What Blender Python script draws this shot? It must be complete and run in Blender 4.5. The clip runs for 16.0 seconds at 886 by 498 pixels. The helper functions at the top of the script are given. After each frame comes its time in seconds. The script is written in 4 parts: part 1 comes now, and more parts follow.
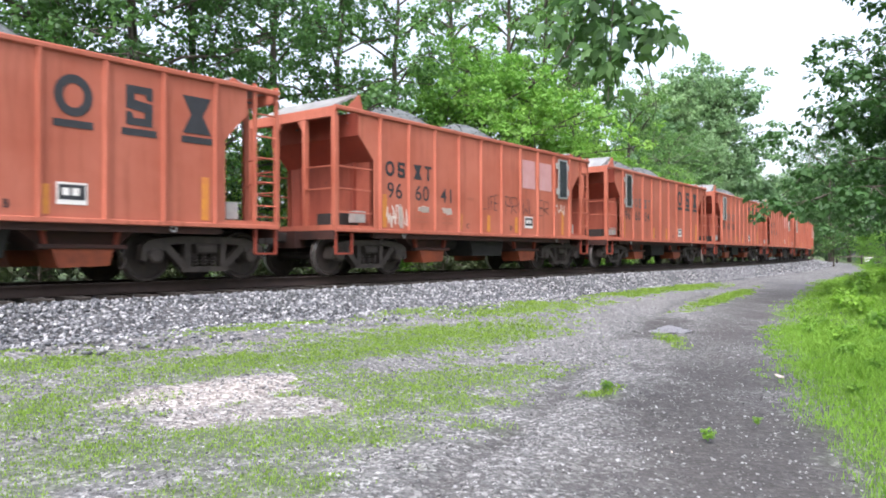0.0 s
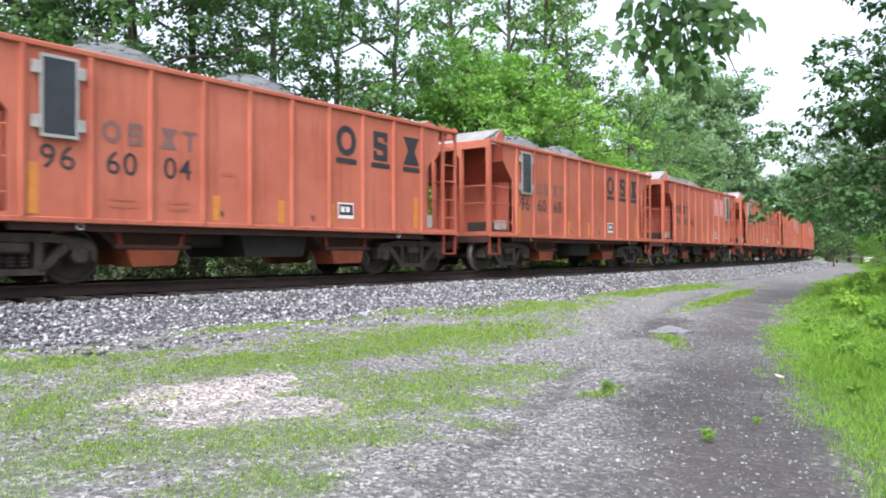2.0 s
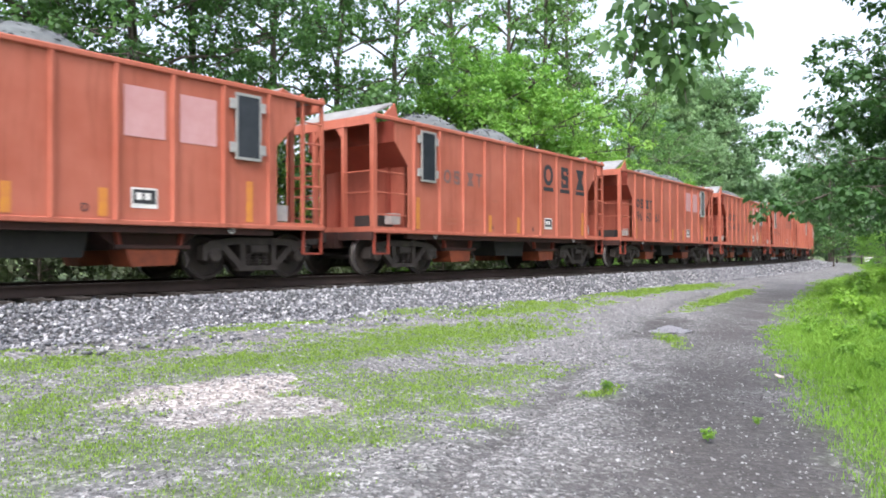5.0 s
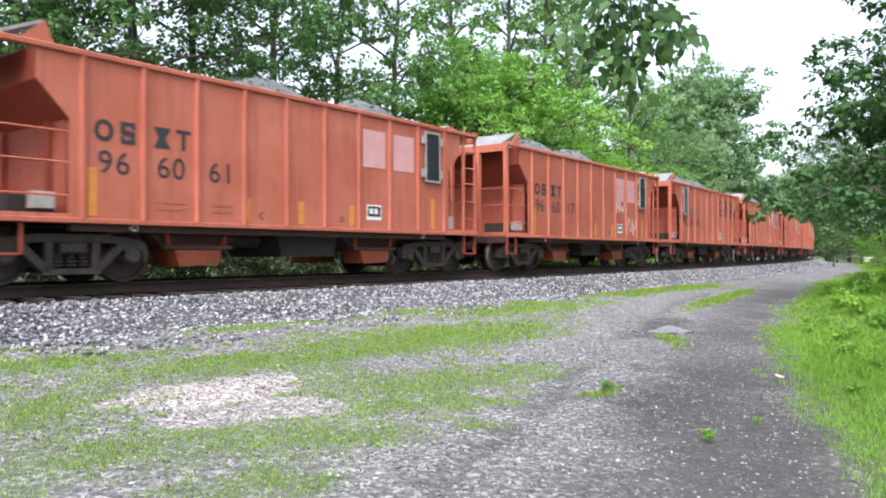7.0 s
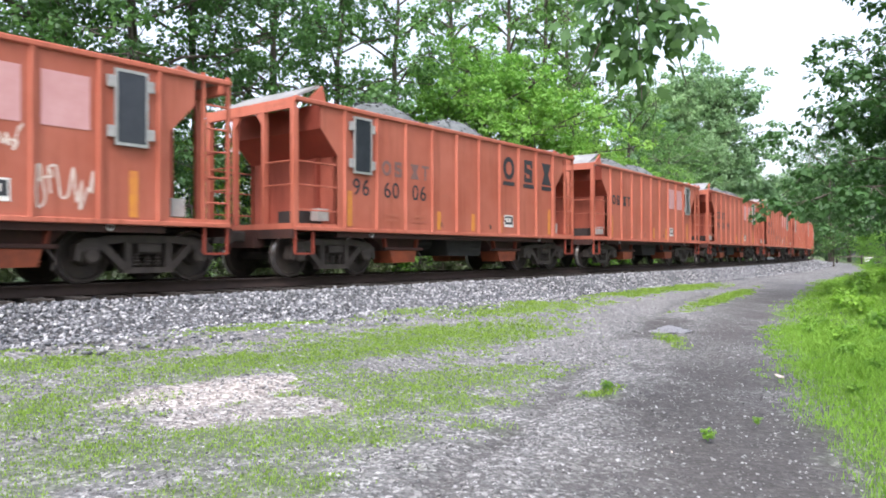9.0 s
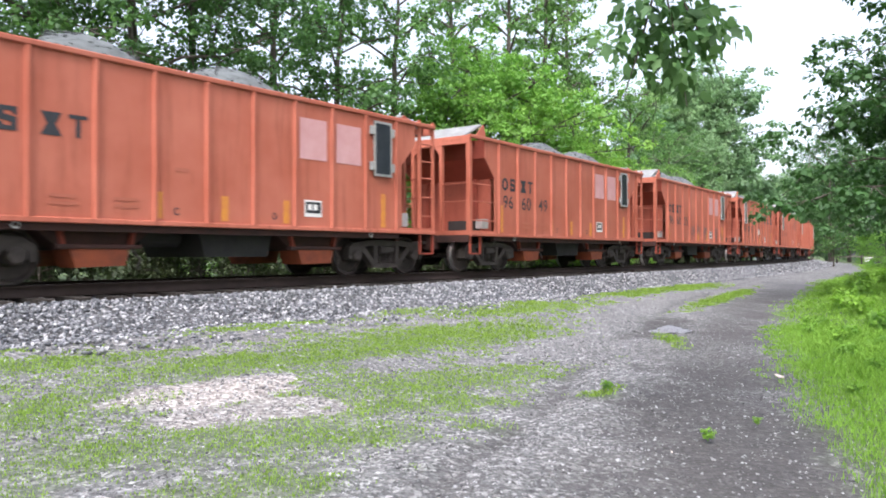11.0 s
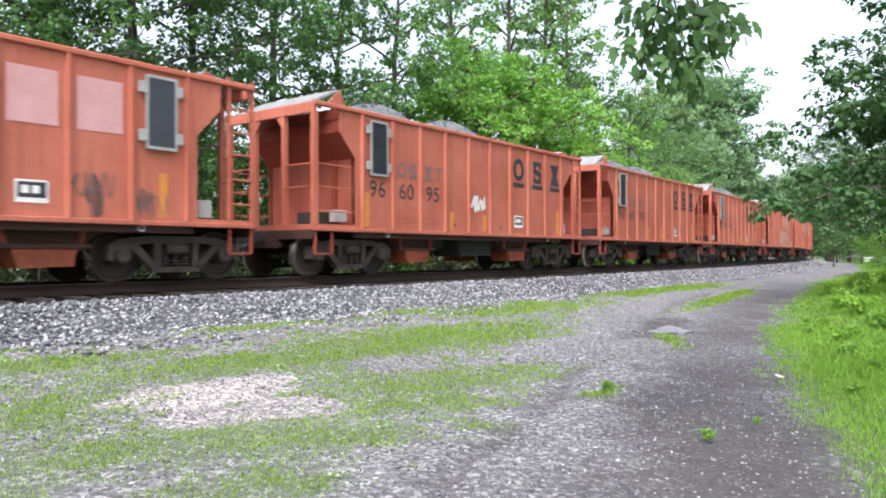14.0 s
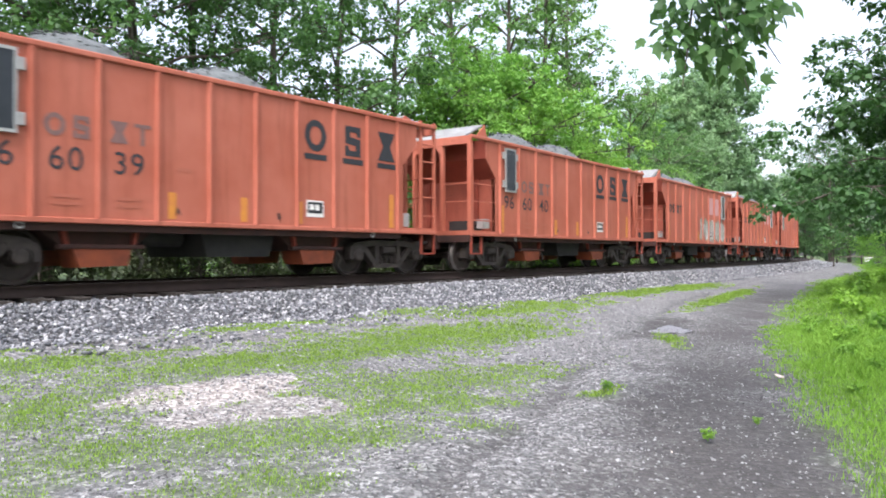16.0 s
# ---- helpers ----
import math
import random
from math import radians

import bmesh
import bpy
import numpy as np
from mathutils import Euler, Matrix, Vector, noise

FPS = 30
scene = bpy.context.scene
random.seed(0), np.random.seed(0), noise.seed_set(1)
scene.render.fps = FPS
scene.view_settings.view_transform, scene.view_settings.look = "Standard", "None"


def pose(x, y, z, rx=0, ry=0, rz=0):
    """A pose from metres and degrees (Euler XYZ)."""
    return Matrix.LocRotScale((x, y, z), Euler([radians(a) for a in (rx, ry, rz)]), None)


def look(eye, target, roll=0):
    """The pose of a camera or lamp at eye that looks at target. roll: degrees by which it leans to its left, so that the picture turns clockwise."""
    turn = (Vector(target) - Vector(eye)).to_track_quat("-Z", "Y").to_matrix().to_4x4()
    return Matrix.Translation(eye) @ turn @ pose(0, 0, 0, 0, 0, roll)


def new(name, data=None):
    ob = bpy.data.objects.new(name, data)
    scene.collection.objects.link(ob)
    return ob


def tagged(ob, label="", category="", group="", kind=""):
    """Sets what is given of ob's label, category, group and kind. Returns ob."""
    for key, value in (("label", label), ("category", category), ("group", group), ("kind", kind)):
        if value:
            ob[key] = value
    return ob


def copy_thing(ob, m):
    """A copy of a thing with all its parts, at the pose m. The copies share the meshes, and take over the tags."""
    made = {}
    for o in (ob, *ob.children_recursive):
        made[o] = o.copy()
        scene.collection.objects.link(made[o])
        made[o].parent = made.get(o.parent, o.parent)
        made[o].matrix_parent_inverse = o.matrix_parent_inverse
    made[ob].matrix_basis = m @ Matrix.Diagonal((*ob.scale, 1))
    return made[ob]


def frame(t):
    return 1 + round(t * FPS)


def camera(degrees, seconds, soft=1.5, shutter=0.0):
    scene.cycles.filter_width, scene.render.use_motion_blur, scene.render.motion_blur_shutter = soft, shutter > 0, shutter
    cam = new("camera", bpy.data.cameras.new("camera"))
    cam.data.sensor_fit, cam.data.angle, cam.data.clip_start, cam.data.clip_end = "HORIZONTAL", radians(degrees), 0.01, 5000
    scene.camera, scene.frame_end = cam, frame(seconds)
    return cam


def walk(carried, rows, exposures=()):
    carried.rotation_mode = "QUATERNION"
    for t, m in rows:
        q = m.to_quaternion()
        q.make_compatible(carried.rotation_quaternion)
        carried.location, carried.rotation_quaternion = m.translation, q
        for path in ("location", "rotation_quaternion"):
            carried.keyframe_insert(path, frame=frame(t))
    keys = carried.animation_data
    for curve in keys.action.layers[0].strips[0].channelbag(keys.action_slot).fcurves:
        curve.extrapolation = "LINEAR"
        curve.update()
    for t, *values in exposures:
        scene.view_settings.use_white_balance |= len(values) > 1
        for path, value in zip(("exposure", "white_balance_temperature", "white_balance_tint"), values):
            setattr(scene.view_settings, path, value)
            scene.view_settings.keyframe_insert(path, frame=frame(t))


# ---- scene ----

# ---------------------------------------------------------------- camera
EYE_Z = 0.41
cam = camera(61.925, 16.0, soft=1.85, shutter=0.2)
CAM_POSE = Matrix.Translation((0, 0, EYE_Z)) @ Euler((radians(90 + 0.513), 0, 0)).to_matrix().to_4x4() @ pose(0, 0, 0, 0, 0, -0.209)
walk(cam, [(0.0, CAM_POSE), (16.0, CAM_POSE)], exposures=[(0.0, 1.56, 6280, 14), (16.0, 1.56, 6280, 14)])

# ---------------------------------------------------------------- light
SUN_EL, SUN_AZ = 56.0, 196.0
world = bpy.data.worlds.new("overcast_sky")
scene.world = world
world.use_nodes = True
wn = world.node_tree
wn.nodes.clear()
w_out = wn.nodes.new("ShaderNodeOutputWorld")
w_bg = wn.nodes.new("ShaderNodeBackground")
w_sky = wn.nodes.new("ShaderNodeTexSky")
w_sky.sky_type = "NISHITA"
w_sky.sun_disc = False
w_sky.sun_elevation, w_sky.sun_rotation = radians(SUN_EL), radians(SUN_AZ)
w_sky.air_density, w_sky.dust_density, w_sky.ozone_density = 1.0, 4.0, 1.0
w_hsv = wn.nodes.new("ShaderNodeHueSaturation")
w_hsv.inputs["Saturation"].default_value = 0.5
w_bg.inputs["Strength"].default_value = 0.15
wn.links.new(w_sky.outputs["Color"], w_hsv.inputs["Color"])
wn.links.new(w_hsv.outputs["Color"], w_bg.inputs["Color"])
wn.links.new(w_bg.outputs["Background"], w_out.inputs["Surface"])
sun_data = bpy.data.lights.new("sun", "SUN")
sun_data.energy, sun_data.angle, sun_data.color = 0.85, radians(25), (1.0, 0.98, 0.955)
sun = new("sun", sun_data)
_a, _e = radians(SUN_AZ), radians(SUN_EL)
sun.matrix_world = look((math.sin(_a) * math.cos(_e) * 50, math.cos(_a) * math.cos(_e) * 50, math.sin(_e) * 50), (0, 0, 0))

# ---------------------------------------------------------------- the track's line
TH, K0, K1, S1 = 0.88728, 0.00182, 0.00088, 31.92
CAM_D = 12.29
_tab_s = np.arange(-420.0, 620.5, 0.5)
_bend = np.clip(_tab_s, -60, 260)
_soft = 20 * (np.log1p(np.exp((_bend - S1) / 20)) - np.log1p(np.exp(-S1 / 20)))
_tab_h = TH + K0 * _bend + K1 * _soft
_cx = np.concatenate([[0], np.cumsum((np.cos(_tab_h[1:]) + np.cos(_tab_h[:-1])) * 0.25)])
_cy = np.concatenate([[0], np.cumsum((np.sin(_tab_h[1:]) + np.sin(_tab_h[:-1])) * 0.25)])
_i0 = int(np.argmin(abs(_tab_s)))
_tab_x = _cx - _cx[_i0] - math.sin(TH) * CAM_D
_tab_y = _cy - _cy[_i0] + math.cos(TH) * CAM_D


def rail_xy(s, q=0.0):
    """World x, y of the point s metres along the track and q metres to its camera side; also the heading."""
    h = np.interp(s, _tab_s, _tab_h)
    return np.interp(s, _tab_s, _tab_x) + q * np.sin(h), np.interp(s, _tab_s, _tab_y) - q * np.cos(h), h


def smooth(a, b, x):
    t = np.clip((x - a) / (b - a), 0, 1)
    return t * t * (3 - 2 * t)


def ground_z(s, q):
    """Height of the ground sheet: ballast bed, shoulder, then a gentle fall to the lane."""
    q = np.asarray(q, float)
    near = np.interp(q, [1.3, 1.7, 3.1, 4.2, 7, 12, 20, 400], [-0.25, -0.27, -0.60, -0.67, -0.85, -1.0, -0.9, -0.9])
    far = np.interp(-q, [1.3, 1.7, 3.1, 6, 10, 400], [-0.25, -0.27, -0.62, -0.75, -0.5, -0.3])
    return np.where(q > 0, near, far)


def put(s, q, dz=0.0, turn=0.0):
    x, y, h = rail_xy(s, q)
    return pose(float(x), float(y), float(ground_z(s, q)) + dz, 0, 0, math.degrees(float(h)) + turn)


# ---------------------------------------------------------------- materials
def nodes_of(name):
    m = bpy.data.materials.new(name)
    m.use_nodes = True
    nt = m.node_tree
    bsdf = nt.nodes["Principled BSDF"]
    return m, nt, bsdf


def noise_tex(nt, scale, detail=4.0, rough=0.6, coord="Object", stretch=None):
    tc = nt.nodes.new("ShaderNodeTexCoord")
    n = nt.nodes.new("ShaderNodeTexNoise")
    n.inputs["Scale"].default_value, n.inputs["Detail"].default_value, n.inputs["Roughness"].default_value = scale, detail, rough
    if stretch:
        mp = nt.nodes.new("ShaderNodeMapping")
        mp.inputs["Scale"].default_value = stretch
        nt.links.new(tc.outputs[coord], mp.inputs["Vector"])
        nt.links.new(mp.outputs["Vector"], n.inputs["Vector"])
    else:
        nt.links.new(tc.outputs[coord], n.inputs["Vector"])
    return n.outputs["Fac"]


def ramp(nt, fac, stops):
    r = nt.nodes.new("ShaderNodeValToRGB")
    while len(r.color_ramp.elements) < len(stops):
        r.color_ramp.elements.new(0.5)
    for el, (p, c) in zip(r.color_ramp.elements, stops):
        el.position, el.color = p, (c if len(c) == 4 else (*c, 1))
    nt.links.new(fac, r.inputs["Fac"])
    return r.outputs["Color"]


def mix(nt, fac, a, b, kind="MIX"):
    m = nt.nodes.new("ShaderNodeMix")
    m.data_type, m.blend_type = "RGBA", kind
    for sock, v in ((m.inputs[0], fac), (m.inputs[6], a), (m.inputs[7], b)):
        if hasattr(v, "is_linked"):
            nt.links.new(v, sock)
        else:
            sock.default_value = v if isinstance(v, (int, float)) else (*v, 1)
    return m.outputs[2]


def bump(nt, bsdf, height, strength=0.3, distance=0.01):
    b = nt.nodes.new("ShaderNodeBump")
    b.inputs["Strength"].default_value, b.inputs["Distance"].default_value = strength, distance
    nt.links.new(height, b.inputs["Height"])
    nt.links.new(b.outputs["Normal"], bsdf.inputs["Normal"])


def worn(name, c1, c2, c3, scale=3.0, rough=0.6, metal=0.0, streak=None, bumps=0.15):
    """Painted or bare metal and the like: two tones at a large scale, specks of a third at a small one."""
    m, nt, bsdf = nodes_of(name)
    big = noise_tex(nt, scale, 5, 0.65, stretch=streak)
    fine = noise_tex(nt, scale * 14, 4, 0.7)
    col = ramp(nt, big, [(0.3, c1), (0.7, c2)])
    col = mix(nt, ramp(nt, fine, [(0.62, (0, 0, 0)), (0.75, (1, 1, 1))]), col, c3)
    nt.links.new(col, bsdf.inputs["Base Color"])
    bsdf.inputs["Roughness"].default_value, bsdf.inputs["Metallic"].default_value = rough, metal
    if bumps:
        bump(nt, bsdf, fine, bumps, 0.004)
    return m


def orange_paint(name, dirt=0.5):
    """Faded orange car paint: sun-bleached patches, vertical rain streaks, grime and rust specks."""
    m, nt, bsdf = nodes_of(name)
    fade = noise_tex(nt, 0.7, 4, 0.6)
    streak = noise_tex(nt, 2.2, 5, 0.7, stretch=(3.2, 3.2, 0.22))
    fine = noise_tex(nt, 30, 4, 0.75)
    base = ramp(nt, fade, [(0.3, (0.41, 0.112, 0.067)), (0.7, (0.51, 0.166, 0.110))])
    info = nt.nodes.new("ShaderNodeObjectInfo")
    tone = ramp(nt, info.outputs["Random"], [(0.0, (0.86, 0.86, 0.86)), (1.0, (1.0, 1.0, 1.0))])
    base = mix(nt, 1.0, base, tone, "MULTIPLY")
    base = mix(nt, ramp(nt, streak, [(0.52, (0, 0, 0)), (0.78, (dirt, dirt, dirt))]), base, (0.19, 0.055, 0.03))
    base = mix(nt, ramp(nt, fine, [(0.66, (0, 0, 0)), (0.78, (dirt, dirt, dirt))]), base, (0.12, 0.045, 0.03))
    nt.links.new(base, bsdf.inputs["Base Color"])
    bsdf.inputs["Roughness"].default_value = 0.6
    bsdf.inputs["Specular IOR Level"].default_value = 0.25
    bump(nt, bsdf, noise_tex(nt, 1.6, 3, 0.5), 0.25, 0.03)
    return m


def leafy(name, dark, light, back, thin=0.42):
    m, nt, bsdf = nodes_of(name)
    geo = nt.nodes.new("ShaderNodeNewGeometry")
    big = noise_tex(nt, 0.35, 3, 0.6)
    col = ramp(nt, geo.outputs["Random Per Island"], [(0.0, dark), (1.0, light)])
    col = mix(nt, ramp(nt, big, [(0.3, (0, 0, 0)), (0.75, (0.55, 0.55, 0.55))]), col, light)
    info = nt.nodes.new("ShaderNodeObjectInfo")
    col = mix(nt, 1.0, col, ramp(nt, info.outputs["Random"], [(0, (0.8, 0.85, 0.85)), (1, (1.12, 1.06, 0.95))]), "MULTIPLY")
    nt.links.new(col, bsdf.inputs["Base Color"])
    bsdf.inputs["Roughness"].default_value = 0.55
    bsdf.inputs["Specular IOR Level"].default_value = 0.3
    tr = nt.nodes.new("ShaderNodeBsdfTranslucent")
    nt.links.new(mix(nt, 1.0, col, back, "MULTIPLY"), tr.inputs["Color"])
    add = nt.nodes.new("ShaderNodeMixShader")
    add.inputs[0].default_value = thin
    nt.links.new(bsdf.outputs[0], add.inputs[1])
    nt.links.new(tr.outputs[0], add.inputs[2])
    nt.links.new(add.outputs[0], nt.nodes["Material Output"].inputs["Surface"])
    return m


def stony(name, stops, rough=0.85):
    m, nt, bsdf = nodes_of(name)
    geo = nt.nodes.new("ShaderNodeNewGeometry")
    col = ramp(nt, geo.outputs["Random Per Island"], stops)
    col = mix(nt, 0.5, col, ramp(nt, noise_tex(nt, 60, 4, 0.7), [(0.3, (0.55, 0.55, 0.55)), (0.7, (1, 1, 1))]), "MULTIPLY")
    nt.links.new(col, bsdf.inputs["Base Color"])
    bsdf.inputs["Roughness"].default_value = rough
    return m


M_ORANGE = orange_paint("orange_paint", 0.55)
M_ORANGE_DIRTY = orange_paint("grimy_orange_paint", 1.0)
# Overhang shade is put into this red; dirty steps and chute ribs share it.
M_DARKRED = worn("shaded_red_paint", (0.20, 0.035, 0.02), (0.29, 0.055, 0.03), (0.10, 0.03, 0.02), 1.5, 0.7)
# Blackish red of the chutes, end sills and beams below the body.
M_UNDERFRAME = worn("blackish_red_paint", (0.028, 0.014, 0.011), (0.065, 0.022, 0.016), (0.025, 0.018, 0.016), 2.5, 0.8)
# Recess shade at the car ends is put into this darker, stained orange.
M_ENDPAINT = worn("shaded_stained_end_paint", (0.24, 0.055, 0.034), (0.37, 0.095, 0.056), (0.11, 0.035, 0.025), 1.3, 0.75, streak=(2, 2, 0.5))
M_GATE = worn("rust_orange_gate_paint", (0.15, 0.034, 0.015), (0.29, 0.064, 0.02), (0.10, 0.035, 0.02), 3.0, 0.7)
M_STEEL = worn("grimy_cast_steel", (0.030, 0.024, 0.021), (0.07, 0.056, 0.048), (0.09, 0.058, 0.042), 5, 0.75, 0.2)
M_BLACK = worn("sooty_black_steel", (0.018, 0.017, 0.017), (0.035, 0.032, 0.03), (0.06, 0.045, 0.04), 4, 0.8)
M_TREAD = worn("polished_wheel_tread", (0.5, 0.49, 0.47), (0.62, 0.61, 0.6), (0.3, 0.28, 0.26), 9, 0.35, 0.9, bumps=0)
M_WHEEL = worn("rusty_wheel_steel", (0.028, 0.022, 0.02), (0.055, 0.04, 0.034), (0.09, 0.055, 0.04), 7, 0.7, 0.2)
M_RAIL = worn("rusty_rail_side", (0.026, 0.016, 0.013), (0.045, 0.028, 0.022), (0.02, 0.015, 0.013), 4, 0.8, 0.2)
M_RAILTOP = worn("worn_rail_head", (0.30, 0.29, 0.28), (0.42, 0.41, 0.40), (0.16, 0.14, 0.13), 6, 0.4, 0.8, bumps=0)
M_TIE = worn("creosoted_tie_wood", (0.022, 0.018, 0.015), (0.05, 0.04, 0.033), (0.09, 0.08, 0.07), 3, 0.9, streak=(1, 8, 8), bumps=0.5)
M_GREYPLATE = worn("weathered_grey_plate", (0.24, 0.24, 0.235), (0.42, 0.42, 0.41), (0.2, 0.19, 0.18), 2.5, 0.5, 0.3)
M_PANEL = worn("dark_panel_glass", (0.022, 0.026, 0.032), (0.035, 0.04, 0.048), (0.06, 0.065, 0.07), 3, 0.18, bumps=0)
M_ALU = worn("dull_aluminium", (0.36, 0.36, 0.34), (0.5, 0.5, 0.48), (0.3, 0.28, 0.26), 5, 0.45, 0.5)
M_PINK = worn("faded_pink_patch", (0.52, 0.26, 0.25), (0.60, 0.34, 0.34), (0.52, 0.19, 0.14), 2.5, 0.65)
M_YELLOW = worn("scuffed_yellow_paint", (0.52, 0.17, 0.05), (0.64, 0.27, 0.03), (0.5, 0.14, 0.06), 5, 0.6)
M_INK = worn("black_stencil_paint", (0.02, 0.022, 0.026), (0.032, 0.034, 0.04), (0.12, 0.05, 0.04), 6, 0.6, bumps=0)
M_GHOST = worn("faded_grey_stencil", (0.15, 0.085, 0.08), (0.22, 0.12, 0.105), (0.4, 0.12, 0.07), 6, 0.6, bumps=0)
M_FAINT = worn("faint_brown_stencil", (0.34, 0.10, 0.06), (0.42, 0.12, 0.07), (0.5, 0.13, 0.07), 6, 0.6, bumps=0)
M_WHITE = worn("chalky_white_paint", (0.72, 0.70, 0.66), (0.8, 0.78, 0.75), (0.6, 0.3, 0.22), 9, 0.7, bumps=0)
M_SPRAY = worn("pale_spray_paint", (0.62, 0.5, 0.42), (0.75, 0.66, 0.6), (0.6, 0.22, 0.14), 12, 0.7, bumps=0)
M_GREENSPRAY = worn("grey_green_spray_paint", (0.25, 0.30, 0.24), (0.42, 0.44, 0.38), (0.5, 0.16, 0.09), 5, 0.7, bumps=0)
M_BOX = worn("pale_grey_box", (0.28, 0.27, 0.26), (0.4, 0.39, 0.37), (0.3, 0.25, 0.2), 6, 0.6)
M_LOAD = stony("crushed_stone_load", [(0.0, (0.05, 0.056, 0.058)), (0.5, (0.085, 0.094, 0.096)), (1.0, (0.16, 0.17, 0.17))])
M_LOADBED = worn("heaped_stone_dust", (0.07, 0.078, 0.08), (0.15, 0.165, 0.165), (0.045, 0.05, 0.052), 4.0, 0.95, bumps=0.6)
M_BALLAST = stony("ballast_stone", [(0.0, (0.07, 0.074, 0.082)), (0.35, (0.165, 0.172, 0.188)), (0.75, (0.30, 0.305, 0.32)), (1.0, (0.62, 0.62, 0.625))])
M_GRAVEL = stony("lane_gravel", [(0.0, (0.06, 0.06, 0.062)), (0.5, (0.21, 0.207, 0.207)), (0.85, (0.36, 0.36, 0.365)), (1.0, (0.55, 0.55, 0.555))])
M_BARK = worn("tree_bark", (0.06, 0.05, 0.04), (0.13, 0.11, 0.09), (0.03, 0.028, 0.025), 6, 0.9, streak=(4, 4, 0.7), bumps=0.8)
M_LEAF_DARK = leafy("dark_green_leaves", (0.034, 0.08, 0.033), (0.11, 0.22, 0.08), (1.4, 1.6, 0.95), 0.36)
# The tree stands backlit: its darkening is put into this leaf green.
M_LEAF_SHADE = leafy("backlit_darkened_leaves", (0.026, 0.066, 0.026), (0.085, 0.18, 0.06), (1.3, 1.6, 0.9), 0.3)
M_LEAF_MID = leafy("mid_green_leaves", (0.055, 0.125, 0.048), (0.18, 0.32, 0.115), (1.4, 1.6, 0.95), 0.4)
M_LEAF_BRIGHT = leafy("bright_green_leaves", (0.105, 0.235, 0.043), (0.27, 0.46, 0.105), (1.35, 1.6, 0.95), 0.38)
# Distance haze is put into these paler, greyer leaf greens.
M_LEAF_PALE = leafy("haze_tinted_leaves", (0.13, 0.225, 0.125), (0.235, 0.36, 0.20), (1.35, 1.5, 1.15), 0.4)
M_SCRUB = leafy("dull_scrub_leaves", (0.035, 0.05, 0.026), (0.10, 0.13, 0.065), (1.2, 1.3, 0.9), 0.25)
M_GRASS = leafy("grass_blades", (0.105, 0.21, 0.03), (0.25, 0.44, 0.075), (1.3, 1.5, 0.8))
M_TURF = leafy("short_turf_blades", (0.115, 0.195, 0.038), (0.265, 0.42, 0.08), (1.3, 1.4, 0.8))
M_WATER, _nt, _b = nodes_of("puddle_water")
# The sky's reflection is put into this pale blue-grey base colour.
_b.inputs["Base Color"].default_value = (0.21, 0.225, 0.25, 1)
_b.inputs["Roughness"].default_value = 0.28
bump(_nt, _b, noise_tex(_nt, 7, 2, 0.5), 0.9, 0.08)


def ground_material():
    m, nt, bsdf = nodes_of("lane_ground")

    def attr(name):
        a = nt.nodes.new("ShaderNodeAttribute")
        a.attribute_name = name
        return a.outputs["Fac"]
    def cells(scale):
        tc = nt.nodes.new("ShaderNodeTexCoord")
        v = nt.nodes.new("ShaderNodeTexVoronoi")
        v.inputs["Scale"].default_value = scale
        nt.links.new(tc.outputs["Object"], v.inputs["Vector"])
        sep = nt.nodes.new("ShaderNodeSeparateColor")
        nt.links.new(v.outputs["Color"], sep.inputs[0])
        return sep.outputs[0], v.outputs["Distance"]
    stone, gap = cells(30)
    chip, _ = cells(70)
    grit = noise_tex(nt, 26, 5, 0.8)
    blot = noise_tex(nt, 1.7, 5, 0.65)
    fine = noise_tex(nt, 120, 3, 0.8)
    base = ramp(nt, stone, [(0.0, (0.045, 0.046, 0.045)), (0.5, (0.135, 0.137, 0.140)), (0.8, (0.30, 0.303, 0.295)), (1.0, (0.66, 0.66, 0.64))])
    base = mix(nt, 0.35, base, ramp(nt, chip, [(0.0, (0.055, 0.054, 0.051)), (0.7, (0.20, 0.20, 0.205)), (1.0, (0.46, 0.46, 0.46))]))
    base = mix(nt, ramp(nt, grit, [(0.5, (0, 0, 0)), (0.64, (0.55, 0.55, 0.55))]), base, (0.098, 0.094, 0.093))
    base = mix(nt, ramp(nt, blot, [(0.42, (0, 0, 0)), (0.7, (0.45, 0.45, 0.45))]), base, (0.13, 0.124, 0.12))
    pink = ramp(nt, stone, [(0.0, (0.17, 0.145, 0.13)), (0.5, (0.37, 0.335, 0.31)), (1.0, (0.62, 0.58, 0.55))])
    base = mix(nt, attr("pale"), base, pink)
    wet = nt.nodes.new("ShaderNodeMath")
    wet.operation = "MULTIPLY"
    nt.links.new(attr("mud"), wet.inputs[0])
    wet.inputs[1].default_value = 0.82
    base = mix(nt, wet.outputs[0], base, mix(nt, blot, (0.022, 0.020, 0.020), (0.066, 0.061, 0.059)))
    soil = mix(nt, blot, (0.055, 0.085, 0.022), (0.105, 0.165, 0.04))
    turf = nt.nodes.new("ShaderNodeMath")
    turf.operation = "POWER"
    nt.links.new(attr("grass"), turf.inputs[0])
    turf.inputs[1].default_value = 1.8
    base = mix(nt, turf.outputs[0], base, soil)
    bal = ramp(nt, noise_tex(nt, 22, 4, 0.8), [(0.4, (0.02, 0.02, 0.021)), (0.54, (0.09, 0.093, 0.10)), (0.66, (0.33, 0.33, 0.33))])
    base = mix(nt, attr("ballast"), base, bal)
    base = mix(nt, 0.35, base, ramp(nt, fine, [(0.3, (0.45, 0.45, 0.45)), (0.7, (1, 1, 1))]), "MULTIPLY")
